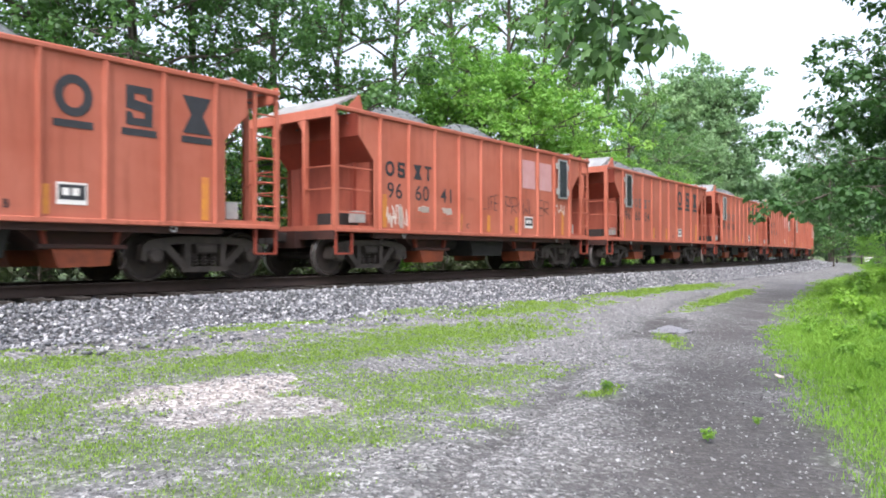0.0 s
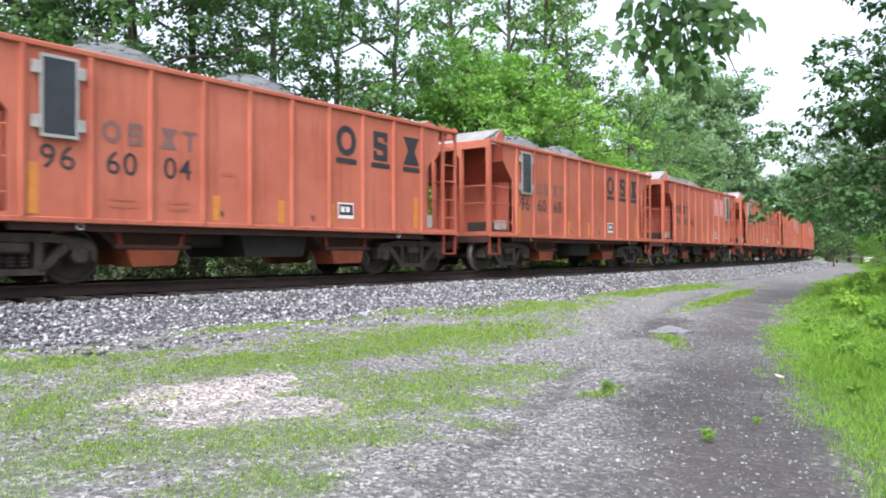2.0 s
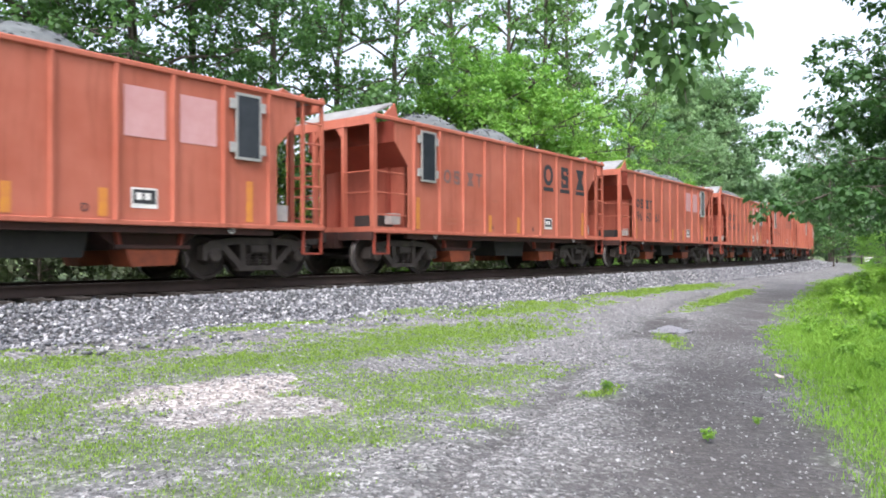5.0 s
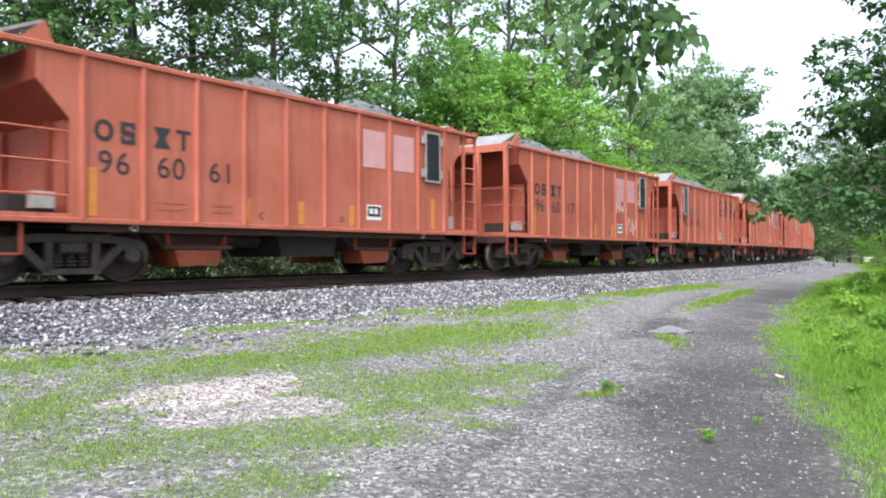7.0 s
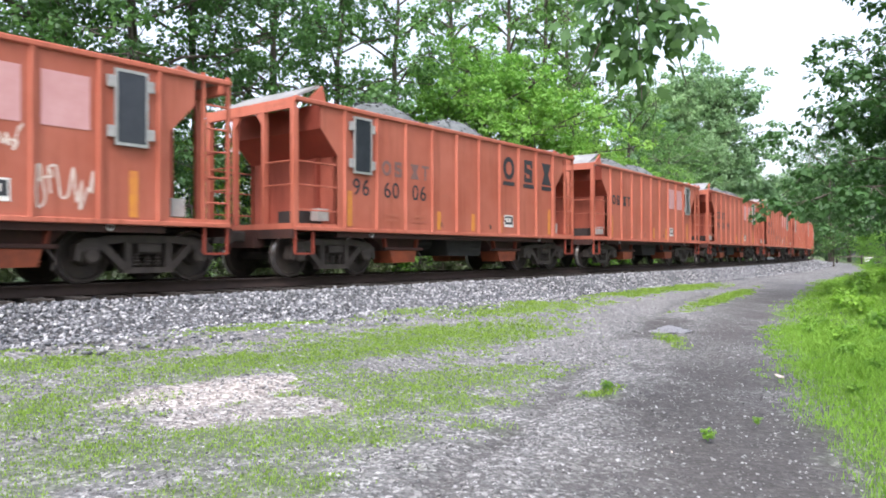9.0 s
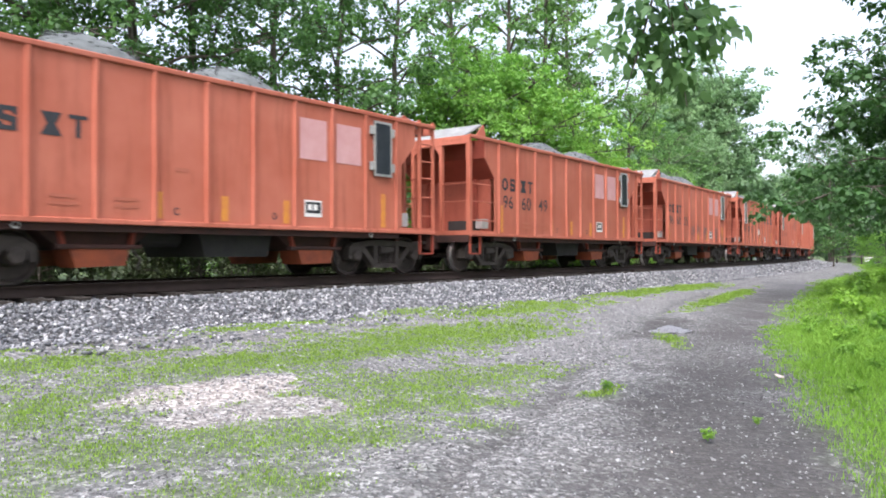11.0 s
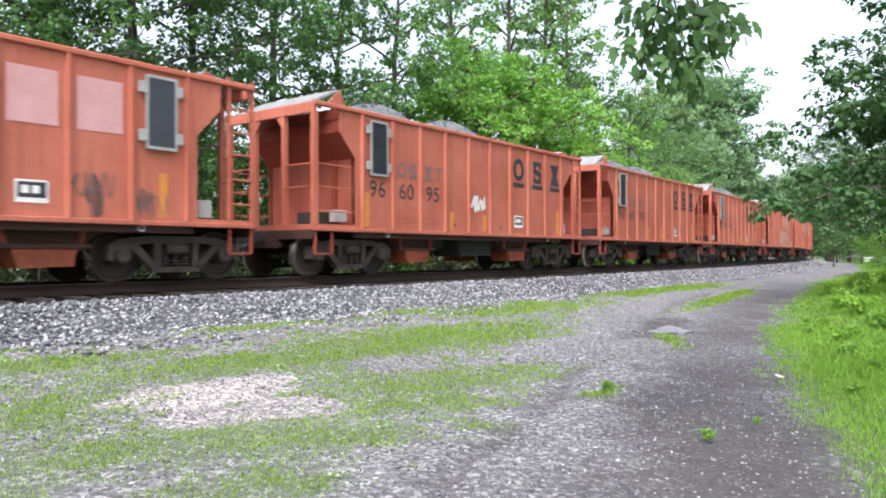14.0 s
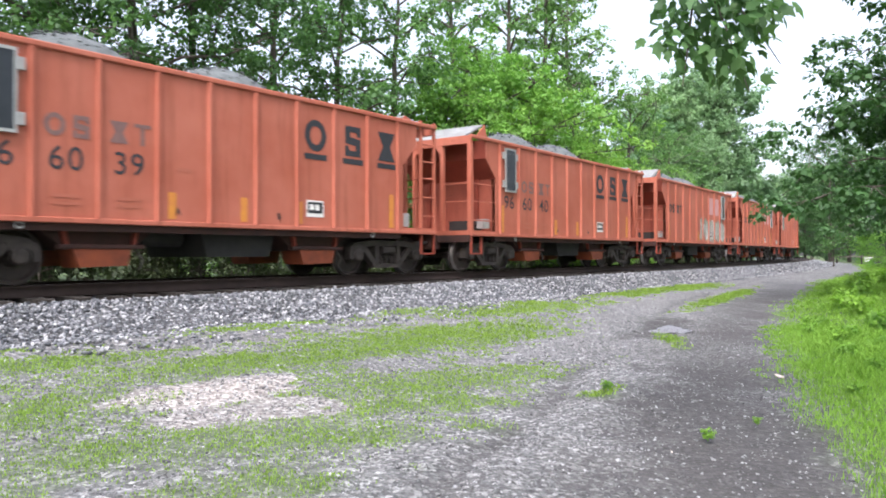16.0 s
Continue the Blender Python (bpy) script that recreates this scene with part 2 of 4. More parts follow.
    nt.links.new(base, bsdf.inputs["Base Color"])
    bsdf.inputs["Roughness"].default_value = 0.9
    bump(nt, bsdf, gap, 0.9, 0.02)
    return m


M_GROUND = ground_material()


# ---------------------------------------------------------------- mesh tools
class Shape:
    """Collects simple solids into one mesh."""

    def __init__(self):
        self.v, self.f = [], []

    def add(self, verts, faces):
        n = len(self.v)
        self.v += [tuple(p) for p in verts]
        self.f += [tuple(i + n for i in f) for f in faces]
        return self

    def box(self, x0, x1, y0, y1, z0, z1, ch=0.0):
        """A box; ch cuts its long upright or level edges back."""
        if ch:
            pts = [(y0 + ch, z0), (y1 - ch, z0), (y1, z0 + ch), (y1, z1 - ch), (y1 - ch, z1), (y0 + ch, z1), (y0, z1 - ch), (y0, z0 + ch)]
            return self.prism([(a, b) for a, b in pts], "x", x0, x1)
        v = [(x, y, z) for x in (x0, x1) for y in (y0, y1) for z in (z0, z1)]
        return self.add(v, [(0, 1, 3, 2), (4, 6, 7, 5), (0, 4, 5, 1), (2, 3, 7, 6), (0, 2, 6, 4), (1, 5, 7, 3)])

    def prism(self, poly, axis, a, b):
        """A polygon pushed out along an axis: 'x' takes (y, z) points, 'y' takes (x, z), 'z' takes (x, y)."""
        def at(p, c):
            return {"x": (c, p[0], p[1]), "y": (p[0], c, p[1]), "z": (p[0], p[1], c)}[axis]
        n = len(poly)
        v = [at(p, a) for p in poly] + [at(p, b) for p in poly]
        return self.add(v, [tuple(range(n))[::-1], tuple(range(n, 2 * n))] + [(i, (i + 1) % n, n + (i + 1) % n, n + i) for i in range(n)])

    def tube(self, pts, radii, n=8):
        pts = [Vector(p) for p in pts]
        if isinstance(radii, (int, float)):
            radii = [radii] * len(pts)
        rings = []
        for i, p in enumerate(pts):
            d = (pts[min(i + 1, len(pts) - 1)] - pts[max(i - 1, 0)]).normalized()
            side = d.cross(Vector((0, 0, 1)) if abs(d.z) < 0.9 else Vector((1, 0, 0))).normalized()
            up = d.cross(side)
            rings.append([p + (side * math.cos(2 * math.pi * k / n) + up * math.sin(2 * math.pi * k / n)) * radii[i] for k in range(n)])
        v = [q for r in rings for q in r]
        f = [(i * n + k, i * n + (k + 1) % n, (i + 1) * n + (k + 1) % n, (i + 1) * n + k) for i in range(len(pts) - 1) for k in range(n)]
        f += [tuple(range(n))[::-1], tuple(range((len(pts) - 1) * n, len(pts) * n))]
        return self.add(v, f)

    def turn(self, profile, axis_y=True, n=28):
        """A solid of revolution about y: (radius, y) points."""
        v, m = [], len(profile)
        for k in range(n):
            c, s = math.cos(2 * math.pi * k / n), math.sin(2 * math.pi * k / n)
            v += [(r * c, y, r * s) for r, y in profile]
        f = [(k * m + j, k * m + j + 1, ((k + 1) % n) * m + j + 1, ((k + 1) % n) * m + j) for k in range(n) for j in range(m - 1)]
        return self.add(v, f)

    def mesh(self, name, mat, smooth_it=False):
        me = bpy.data.meshes.new(name)
        me.from_pydata(self.v, [], self.f)
        bm = bmesh.new()
        bm.from_mesh(me)
        bmesh.ops.recalc_face_normals(bm, faces=bm.faces)
        bm.to_mesh(me)
        bm.free()
        me.materials.append(mat)
        if smooth_it:
            me.polygons.foreach_set("use_smooth", [True] * len(me.polygons))
        return me


def part(name, shape, mat, parent, label="", smooth_it=False, at=None):
    """One mesh object under a thing or a part."""
    me = shape.mesh(name, mat, smooth_it) if isinstance(shape, Shape) else shape
    ob = new(name, me)
    ob.parent = parent
    if at is not None:
        ob.matrix_basis = at
    return tagged(ob, label)


def array_mesh(name, verts, faces, mat, smooth_it=False):
    """A mesh from numpy arrays; faces all have the same number of corners."""
    me = bpy.data.meshes.new(name)
    verts, faces = np.asarray(verts, np.float32), np.asarray(faces, np.int32)
    k = faces.shape[1]
    me.vertices.add(len(verts))
    me.vertices.foreach_set("co", verts.ravel())
    me.loops.add(faces.size)
    me.loops.foreach_set("vertex_index", faces.ravel())
    me.polygons.add(len(faces))
    me.polygons.foreach_set("loop_start", np.arange(0, faces.size, k, dtype=np.int32))
    me.polygons.foreach_set("loop_total", np.full(len(faces), k, np.int32))
    me.update(calc_edges=True)
    me.validate()
    me.materials.append(mat)
    if smooth_it:
        me.polygons.foreach_set("use_smooth", [True] * len(faces))
    return me


def turns(rng, n):
    """n random rotations as 3 x 3 arrays."""
    q = rng.normal(size=(n, 4))
    q /= np.linalg.norm(q, axis=1)[:, None]
    w, x, y, z = q.T
    return np.stack([1 - 2 * (y * y + z * z), 2 * (x * y - z * w), 2 * (x * z + y * w), 2 * (x * y + z * w), 1 - 2 * (x * x + z * z),
                     2 * (y * z - x * w), 2 * (x * z - y * w), 2 * (y * z + x * w), 1 - 2 * (x * x + y * y)], 1).reshape(n, 3, 3)


def stones_mesh(name, centres, sizes, mat, seed):
    """Many angular stones: jittered eight-sided lumps, each its own island."""
    rng = np.random.default_rng(seed)
    n = len(centres)
    base = np.array([(1, 0, 0), (-1, 0, 0), (0, 1, 0), (0, -1, 0), (0, 0, 1), (0, 0, -1)], float)
    v = base[None] * rng.uniform(0.55, 1.25, (n, 6, 1)) + rng.normal(0, 0.22, (n, 6, 3))
    v = np.einsum("nij,nkj->nki", turns(rng, n), v) * (sizes[:, None, None] * 0.5)
    v[:, :, 2] *= 0.75
    v += centres[:, None]
    tri = np.array([(0, 2, 4), (2, 1, 4), (1, 3, 4), (3, 0, 4), (2, 0, 5), (1, 2, 5), (3, 1, 5), (0, 3, 5)])
    f = (np.arange(n) * 6)[:, None, None] + tri[None]
    return array_mesh(name, v.reshape(-1, 3), f.reshape(-1, 3), mat)


# ---------------------------------------------------------------- ground
VERGE_S = [-40, 0, 2, 5.2, 6.6, 8.8, 12.1, 18.6, 33.8, 58, 80, 100]
VERGE_Q = [16, 13, 12.2, 11.3, 10.8, 10.05, 9.15, 7.7, 6.0, 5.9, 5.4, 5.2]
LANE_S = [-40, 0, 2.75, 3.85, 6.1, 9.3, 12.8, 20, 35, 60, 100]
LANE_Q = [14, 10.6, 9.3, 8.8, 8.0, 6.6, 5.7, 4.5, 3.4, 3.4, 3.4]


def fbm(x, y, scale, seed=0.0):
    """Smooth layered value noise over arrays, about -0.6 to 0.6."""
    x, y = np.asarray(x, float) * scale + seed * 13.7, np.asarray(y, float) * scale - seed * 7.3
    out, amp = 0.0, 0.5
    for octave in range(4):
        xi, yi = np.floor(x), np.floor(y)
        fx, fy = x - xi, y - yi
        fx, fy = fx * fx * (3 - 2 * fx), fy * fy * (3 - 2 * fy)

        def corner(i, j):
            v = np.sin((xi + i) * 127.1 + (yi + j) * 311.7 + octave * 17.3) * 43758.5453
            return (v - np.floor(v)) * 2 - 1
        low = corner(0, 0) * (1 - fx) + corner(1, 0) * fx
        high = corner(0, 1) * (1 - fx) + corner(1, 1) * fx
        out = out + amp * (low * (1 - fy) + high * fy)
        amp, x, y = amp * 0.5, x * 2.03 + 5.1, y * 2.03 - 3.7
    return out


def ellipse(s, q, cs, cq, rs, rq, tilt=0.0):
    c, d = math.cos(tilt), math.sin(tilt)
    a, b = s - cs, q - cq
    return np.hypot((a * c + b * d) / rs, (-a * d + b * c) / rq)


def cover(s, q):
    """How much grass, pale gravel, mud and ballast lies at points of the track's plan, each 0 to 1, as columns."""
    s, q = np.asarray(s, float), np.asarray(q, float)
    verge = np.interp(s, VERGE_S, VERGE_Q)
    lane = np.interp(s, LANE_S, LANE_Q)
    n1, n2, n3 = fbm(s, q, 0.7, 3.1), fbm(s, q, 2.6, 8.7), fbm(s, q, 9.0, 1.3)
    toe = 3.4 + 0.5 * n1 + 0.4 * n2
    bal = 1 - smooth(toe - 0.25, toe + 0.35, q)
    grass = smooth(-0.35, 0.5, q - verge + 0.45 * n2 + 0.3 * n1 + 0.3 * n3)
    field = smooth(0.5, -0.7, q - lane + 0.6 * n1) * (1 - bal)
    patch = 0.6 * smooth(0.0, 0.42, n1 * 0.6 + n2 * 0.9 + 0.8 * n3 + 0.1 * (s < 4.5))
    grass = np.maximum(grass, field * patch)
    for cs, cq, rs, rq, t in ((6.4, 3.45, 1.0, 0.28, 0), (10.3, 3.4, 1.5, 0.3, 0), (12.3, 4.2, 1.9, 0.5, 0), (23.5, 3.8, 2.6, 0.55, 0), (19.0, 3.9, 2.0, 0.35, 0),
                              (8.0, 5.6, 2.8, 0.75, 0.1), (5.0, 5.45, 1.4, 0.45, 0.1), (5.6, 7.6, 1.7, 0.5, 0.25), (3.4, 8.3, 1.2, 0.4, 0.4), (2.5, 8.9, 0.7, 0.3, 0.2),
                              (10.6, 8.05, 0.9, 0.16, -0.5), (5.9, 5.85, 2.4, 0.4, 0.08), (3.96, 5.5, 1.0, 0.16, 0.05), (2.4, 7.6, 0.9, 0.4, 0.3), (4.4, 8.0, 1.3, 0.35, 0.3), (2.5, 8.8, 0.6, 0.25, 0.2), (3.0, 4.5, 1.3, 0.35, 0.0), (1.6, 5.2, 1.0, 0.4, 0.0), (6.4, 9.05, 0.35, 0.12, 0), (2.4, 6.3, 0.9, 0.5, 0), (20.5, 5.9, 4.0, 0.25, -0.1)):
        e = ellipse(s, q, cs, cq, rs, rq, t) + 0.9 * n2 + 0.4 * n1 + 0.9 * n3
        grass = np.maximum(grass, smooth(1.6, 0.2, e) * 0.8)
    pale = smooth(1.2, 0.75, ellipse(s, q, 3.75, 6.5, 0.95, 0.42, 0.1) + 0.45 * n2 + 0.3 * n3)
    pale = np.maximum(pale, 0.55 * smooth(1.3, 0.5, ellipse(s, q, 3.7, 7.4, 1.0, 0.4, 0.3) + 0.8 * n2))
    grass = np.where(pale > 0.4, grass * np.where(n2 < 0.18, 0.2, 0.6), grass)
    mud = smooth(1.25, 0.6, ellipse(s, q, 12.6, 7.1, 1.9, 0.5, -0.25) + 0.5 * n2)
    rut = np.minimum(abs(q - (verge - 0.75)) / 1.05, 0.5 + abs(q - (verge - 2.3)) / 0.3)
    mud = np.maximum(mud, (0.8 + 0.2 * (s < 7) + 0.5 * n1) * smooth(1.3, 0.2, rut + 0.6 * n2 + 0.3 * n3) * smooth(40, 20, s))
    mud = np.maximum(mud, smooth(1.2, 0.6, ellipse(s, q, 19.5, 5.9, 1.5, 0.3, 0) + 0.5 * n2) * 0.8)
    far_bal = 1 - smooth(2.9, 3.5, -q + 0.4 * n2)
    bal = np.where(q < 0, far_bal, bal)
    grass = np.where(q < 0, 1 - far_bal, grass)
    pale, mud = np.where(q < 0, 0, pale), np.where(q < 0, 0, mud)
    return np.stack([grass, np.clip(pale, 0, 1), np.clip(mud, 0, 1), bal], -1)


def steps(*runs):
    out = []
    for a, b, d in runs:
        out += list(np.arange(a, b - 1e-6, d))
    return np.array(out + [runs[-1][1]])


def build_ground():
    ss = steps((-400, -40, 30), (-40, -6, 2), (-6, 26, 0.14), (26, 60, 0.6), (60, 130, 3), (130, 600, 30))
    qs = steps((-300, -40, 26), (-40, -8, 4), (-8, 1, 0.6), (1, 13.6, 0.12), (13.6, 24, 0.8), (24, 60, 6), (60, 400, 34))
    S, Q = np.meshgrid(ss, qs, indexing="ij")
    X, Y, _ = rail_xy(S, Q)
    Z = ground_z(S, Q)
    s, q = S.ravel(), Q.ravel()
    att = cover(s, q)
    lump = 0.05 * fbm(s, q, 0.9, 5.0) + 0.02 * fbm(s, q, 5.0, 2.0) - 0.05 * att[:, 2] + 0.02 * att[:, 0]
    lump = np.where(abs(q) < 1.45, lump * 0.3, lump)
    flat = smooth(1.6, 1.0, ellipse(s, q, 12.5, 7.3, 0.85, 0.5))
    lump = lump * (1 - flat) - 0.07 * flat
    outside = (s < -10) | (s > 130) | (q < -12) | (q > 30)
    lump[outside] = 0
    att[outside] = (1, 0, 0, 0)
    att[outside & (abs(q) < 3.2)] = (0, 0, 0, 1)
    att = att.astype(np.float32)
    V = np.stack([X.ravel(), Y.ravel(), Z.ravel() + lump], 1)
    a, b = S.shape
    idx = np.arange(a * b).reshape(a, b)
    F = np.stack([idx[:-1, :-1], idx[:-1, 1:], idx[1:, 1:], idx[1:, :-1]], -1).reshape(-1, 4)
    me = array_mesh("ground", V, F, M_GROUND, True)
    for k, nm in enumerate(("grass", "pale", "mud", "ballast")):
        layer = me.attributes.new(nm, "FLOAT", "POINT")
        layer.data.foreach_set("value", np.ascontiguousarray(att[:, k]))
    return tagged(new("ground", me), "gravel lane with grass patches beside a ballasted track", "ground", kind="structure")


ground = build_ground()

# ---------------------------------------------------------------- railway track
RAIL_SECTION = [(-0.075, -0.18), (0.075, -0.18), (0.07, -0.165), (0.012, -0.145), (0.012, -0.045), (0.036, -0.03), (0.036, -0.006), (0.028, 0.0),
                (-0.028, 0.0), (-0.036, -0.006), (-0.036, -0.03), (-0.012, -0.045), (-0.012, -0.145), (-0.07, -0.165)]
track = tagged(new("railway_track"), "single railway track with rusty rails on dark wooden ties", "railway track", kind="structure")


def build_rails():
    ss = np.concatenate([np.arange(-190, -20, 5.0), np.arange(-20, 130, 1.5), np.arange(130, 320, 5.0)])
    n = len(RAIL_SECTION)
    for side in (0.753, -0.753):
        x, y, h = rail_xy(ss, side)
        v = np.array([(x[i] + p[0] * math.sin(h[i]), y[i] - p[0] * math.cos(h[i]), p[1]) for i in range(len(ss)) for p in RAIL_SECTION])
        f = [(i * n + k, i * n + (k + 1) % n, (i + 1) * n + (k + 1) % n, (i + 1) * n + k) for i in range(len(ss) - 1) for k in range(n)]
        me = array_mesh("rail", v, f, M_RAIL)
        me.materials.append(M_RAILTOP)
        me.polygons.foreach_set("material_index", [1 if k == 7 else 0 for i in range(len(ss) - 1) for k in range(n)])
        part("rail", me, None, track)


build_rails()


# ---------------------------------------------------------------- hopper cars
CAR_L, HALF, RIB0, RIB_STEP = 12.65, 1.375, 1.20, 0.954
MID = 5.495          # from the front corner post to the middle of the car
SILL, TOP = 0.95, 3.43


def u(d):
    return d - MID


def rib_at(i):
    return u(RIB0 + RIB_STEP * i)


def side_outline():
    e = 10.99
    return [(u(1.01), SILL), (u(e - 1.01), SILL), (u(e - 1.01), 2.42), (u(e - 0.55), 2.92), (u(e - 0.55), TOP - 0.06),
            (u(0.55), TOP - 0.06), (u(0.55), 2.92), (u(1.01), 2.42)]


def wheel_shape():
    """A wheelset: two wheels with flanges, and the axle between them."""
    sh = Shape()
    for sgn in (-1, 1):
        pts = [(0.07, 0.66), (0.11, 0.66), (0.14, 0.70), (0.33, 0.715), (0.37, 0.69), (0.445, 0.69), (0.455, 0.705), (0.44, 0.72), (0.425, 0.735),
               (0.42, 0.82), (0.37, 0.825), (0.34, 0.775), (0.16, 0.765), (0.13, 0.83), (0.07, 0.84), (0.0, 0.84)]
        sh.turn([(r, y * sgn) for r, y in pts])
    sh.tube([(0, -1.0, 0), (0, 1.0, 0)], 0.075, 12)
    return sh


def build_truck():
    """A two-axle truck; its middle is at the rail's height under the bolster."""
    tr = new("truck")
    for sgn in (-1, 1):
        y0, y1 = sgn * 0.93, sgn * 1.09
        fr = Shape()
        # top chord, two legs down to the spring seat, and the pedestals over the bearings: windows stay open between them
        fr.prism([(-1.17, 0.58), (-1.05, 0.68), (-0.5, 0.75), (0.5, 0.75), (1.05, 0.68), (1.17, 0.58), (1.05, 0.56), (0.5, 0.63), (-0.5, 0.63), (-1.05, 0.56)], "y", y0, y1)
        for m in (-1, 1):
            fr.prism([(m * 0.86, 0.60), (m * 0.70, 0.62), (m * 0.30, 0.22), (m * 0.42, 0.18)], "y", y0, y1)
            fr.prism([(m * 0.40, 0.22), (m * 0.40, 0.66), (m * 0.29, 0.66), (m * 0.29, 0.22)], "y", y0, y1)
            fr.prism([(m * 0.74, 0.62), (m * 1.17, 0.60), (m * 1.19, 0.36), (m * 1.10, 0.33), (m * 1.08, 0.50), (m * 0.80, 0.50)], "y", y0 - sgn * 0.02, y1 + sgn * 0.02)
        fr.box(-0.44, 0.44, min(y0, y1), max(y0, y1), 0.15, 0.24)
        part("side_frame", fr, M_STEEL, tr)
        for k in (-0.18, 0.0, 0.18):
            coil = [(k + 0.062 * math.cos(a), sgn * 1.0 + 0.062 * math.sin(a), 0.245 + 0.215 * a / (8 * math.pi)) for a in np.linspace(0, 8 * math.pi, 33)]
            part("spring", Shape().tube(coil, 0.017, 5), M_STEEL, tr)
        for m in (-1, 1):
            cap = Shape().turn([(0.0, 0.0), (0.1, 0.0), (0.13, 0.03), (0.13, 0.2), (0.09, 0.22), (0.0, 0.22)], n=14)
            part("bearing_cap", cap, M_STEEL, tr, at=pose(m * 0.935, sgn * 0.93 if sgn > 0 else -1.15, 0.43))
    part("bolster", Shape().box(-0.2, 0.2, -1.13, 1.13, 0.46, 0.62, 0.03), M_STEEL, tr)
    wheel = wheel_shape().mesh("wheelset", M_WHEEL, False)
    wheel.materials.append(M_TREAD)
    wheel.polygons.foreach_set("material_index", [1 if (i % 15) in (8,) and i < 840 else 0 for i in range(len(wheel.polygons))])
    for m in (-1, 1):
        part("wheelset", wheel, None, tr, at=pose(m * 0.935, 0, 0.425))
    return tr


def build_end(car, front):
    """The open platform at one end: posts, header, rails or ladder, slope sheet, hood, steps and coupler."""
    d = 1 if front else -1        # +x points into the car from this end

    def x(v):
        v = v * 1.07 - 0.11
        return u(v) if front else u(10.99 - v)

    def bx(sh, a, b, *rest):
        return sh.box(min(x(a), x(b)), max(x(a), x(b)), *rest)
    part("platform", bx(Shape(), -0.02, 1.05, -HALF, HALF, SILL - 0.02, SILL + 0.09), M_ORANGE_DIRTY, car)
    part("end_header", bx(Shape(), -0.03, 0.05, -HALF, HALF, TOP - 0.2, TOP), M_ORANGE, car)
    for y in (-HALF + 0.05, -0.46, 0.46, HALF - 0.05):
        w = 0.055 if abs(y) > 1 else 0.04
        if not front and abs(y) > 1:
            continue
        part("post", bx(Shape(), -0.025, 0.075, y - w, y + w, SILL + 0.09, TOP - 0.2), M_ORANGE, car)
    # sloping end sheet under the overhang, then the upright bulkhead
    e = [(x(0.62), 3.40), (x(0.62), 2.92), (x(1.05), 2.42), (x(1.11), 2.42), (x(0.68), 2.92), (x(0.68), 3.40)]
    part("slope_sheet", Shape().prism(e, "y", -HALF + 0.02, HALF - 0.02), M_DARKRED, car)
    part("bulkhead", bx(Shape(), 1.05, 1.12, -HALF + 0.14, HALF - 0.14, SILL + 0.09, 2.43), M_ENDPAINT, car)
    # dark red strips carry the recess shade near the bulkhead's edges
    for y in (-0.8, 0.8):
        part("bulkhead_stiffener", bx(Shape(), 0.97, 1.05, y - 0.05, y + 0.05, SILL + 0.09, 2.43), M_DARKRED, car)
    # grey hood that rises inwards from the header
    rise = 0.40 if front else 0.17
    hood = Shape().prism([(x(0.0), TOP + 0.004), (x(0.78), TOP + rise), (x(0.80), TOP + rise - 0.04), (x(0.05), TOP - 0.02)], "y", -HALF + 0.22, HALF - 0.22)
    part("hood_plate", hood, M_GREYPLATE, car, "weathered grey sloping hood plate")
    for y in (-HALF + 0.16, HALF - 0.2):
        part("hood_gusset", Shape().prism([(x(0.40), TOP), (x(0.92), TOP), (x(0.80), TOP + rise - 0.02)], "y", y, y + 0.035), M_ORANGE, car)
    for sgn in (-1, 1):
        y = sgn * (HALF - 0.03)
        if front:
            for z in (1.30, 1.78, 2.23):
                part("hand_rail", Shape().tube([(x(0.0), y, z), (x(1.06), y, z)], 0.016, 8), M_ORANGE, car)
        else:
            lad = part("ladder", Shape().box(x(0.0) - 0.025, x(0.0) + 0.025, y - 0.035, y + 0.035, SILL - 0.05, TOP + 0.08).box(x(0.45) - 0.025, x(0.45) + 0.025, y - 0.035, y + 0.035, SILL - 0.05, TOP + 0.08), M_ORANGE, car)
            for z in (1.32, 1.75, 2.19, 2.58, 2.98, 3.36):
                part("rung", Shape().tube([(x(0.0), y, z), (x(0.45), y, z)], 0.017, 8), M_ORANGE, lad)
        st = Shape()
        for a in (0.02, 0.44):
            st.box(x(a) - 0.018, x(a) + 0.018, y - 0.03, y + 0.03, 0.46, SILL)
        st.box(min(x(0.02), x(0.44)), max(x(0.02), x(0.44)), y - 0.03, y + 0.03, 0.44, 0.475)
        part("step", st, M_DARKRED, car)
    for y, w in ((-0.98, 0.2), (-0.62, 0.1)):
        part("end_stencil", Shape().box(min(x(-0.03) - 0.004 * d, x(-0.03)), max(x(-0.03) - 0.004 * d, x(-0.03)), y - w, y + w, TOP - 0.13, TOP - 0.07), M_FAINT, car)
    for y in (-0.46, 0.46):
        part("post_gusset", Shape().prism([(y, TOP - 0.2), (y * 0.5, TOP - 0.2), (y, TOP - 0.48)], "x", min(x(-0.01), x(0.03)), max(x(-0.01), x(0.03))), M_ORANGE, car)
    part("end_sill", bx(Shape(), -0.05, 0.03, -HALF + 0.02, HALF - 0.02, SILL - 0.2, SILL - 0.02), M_UNDERFRAME, car)
    for z in (1.78, 2.23):
        part("end_rail", Shape().tube([(x(0.0), -HALF + 0.05, z), (x(0.0), -0.46, z)], 0.015, 8), M_ORANGE, car)
        part("end_rail", Shape().tube([(x(0.0), 0.46, z), (x(0.0), HALF - 0.05, z)], 0.015, 8), M_ORANGE, car)
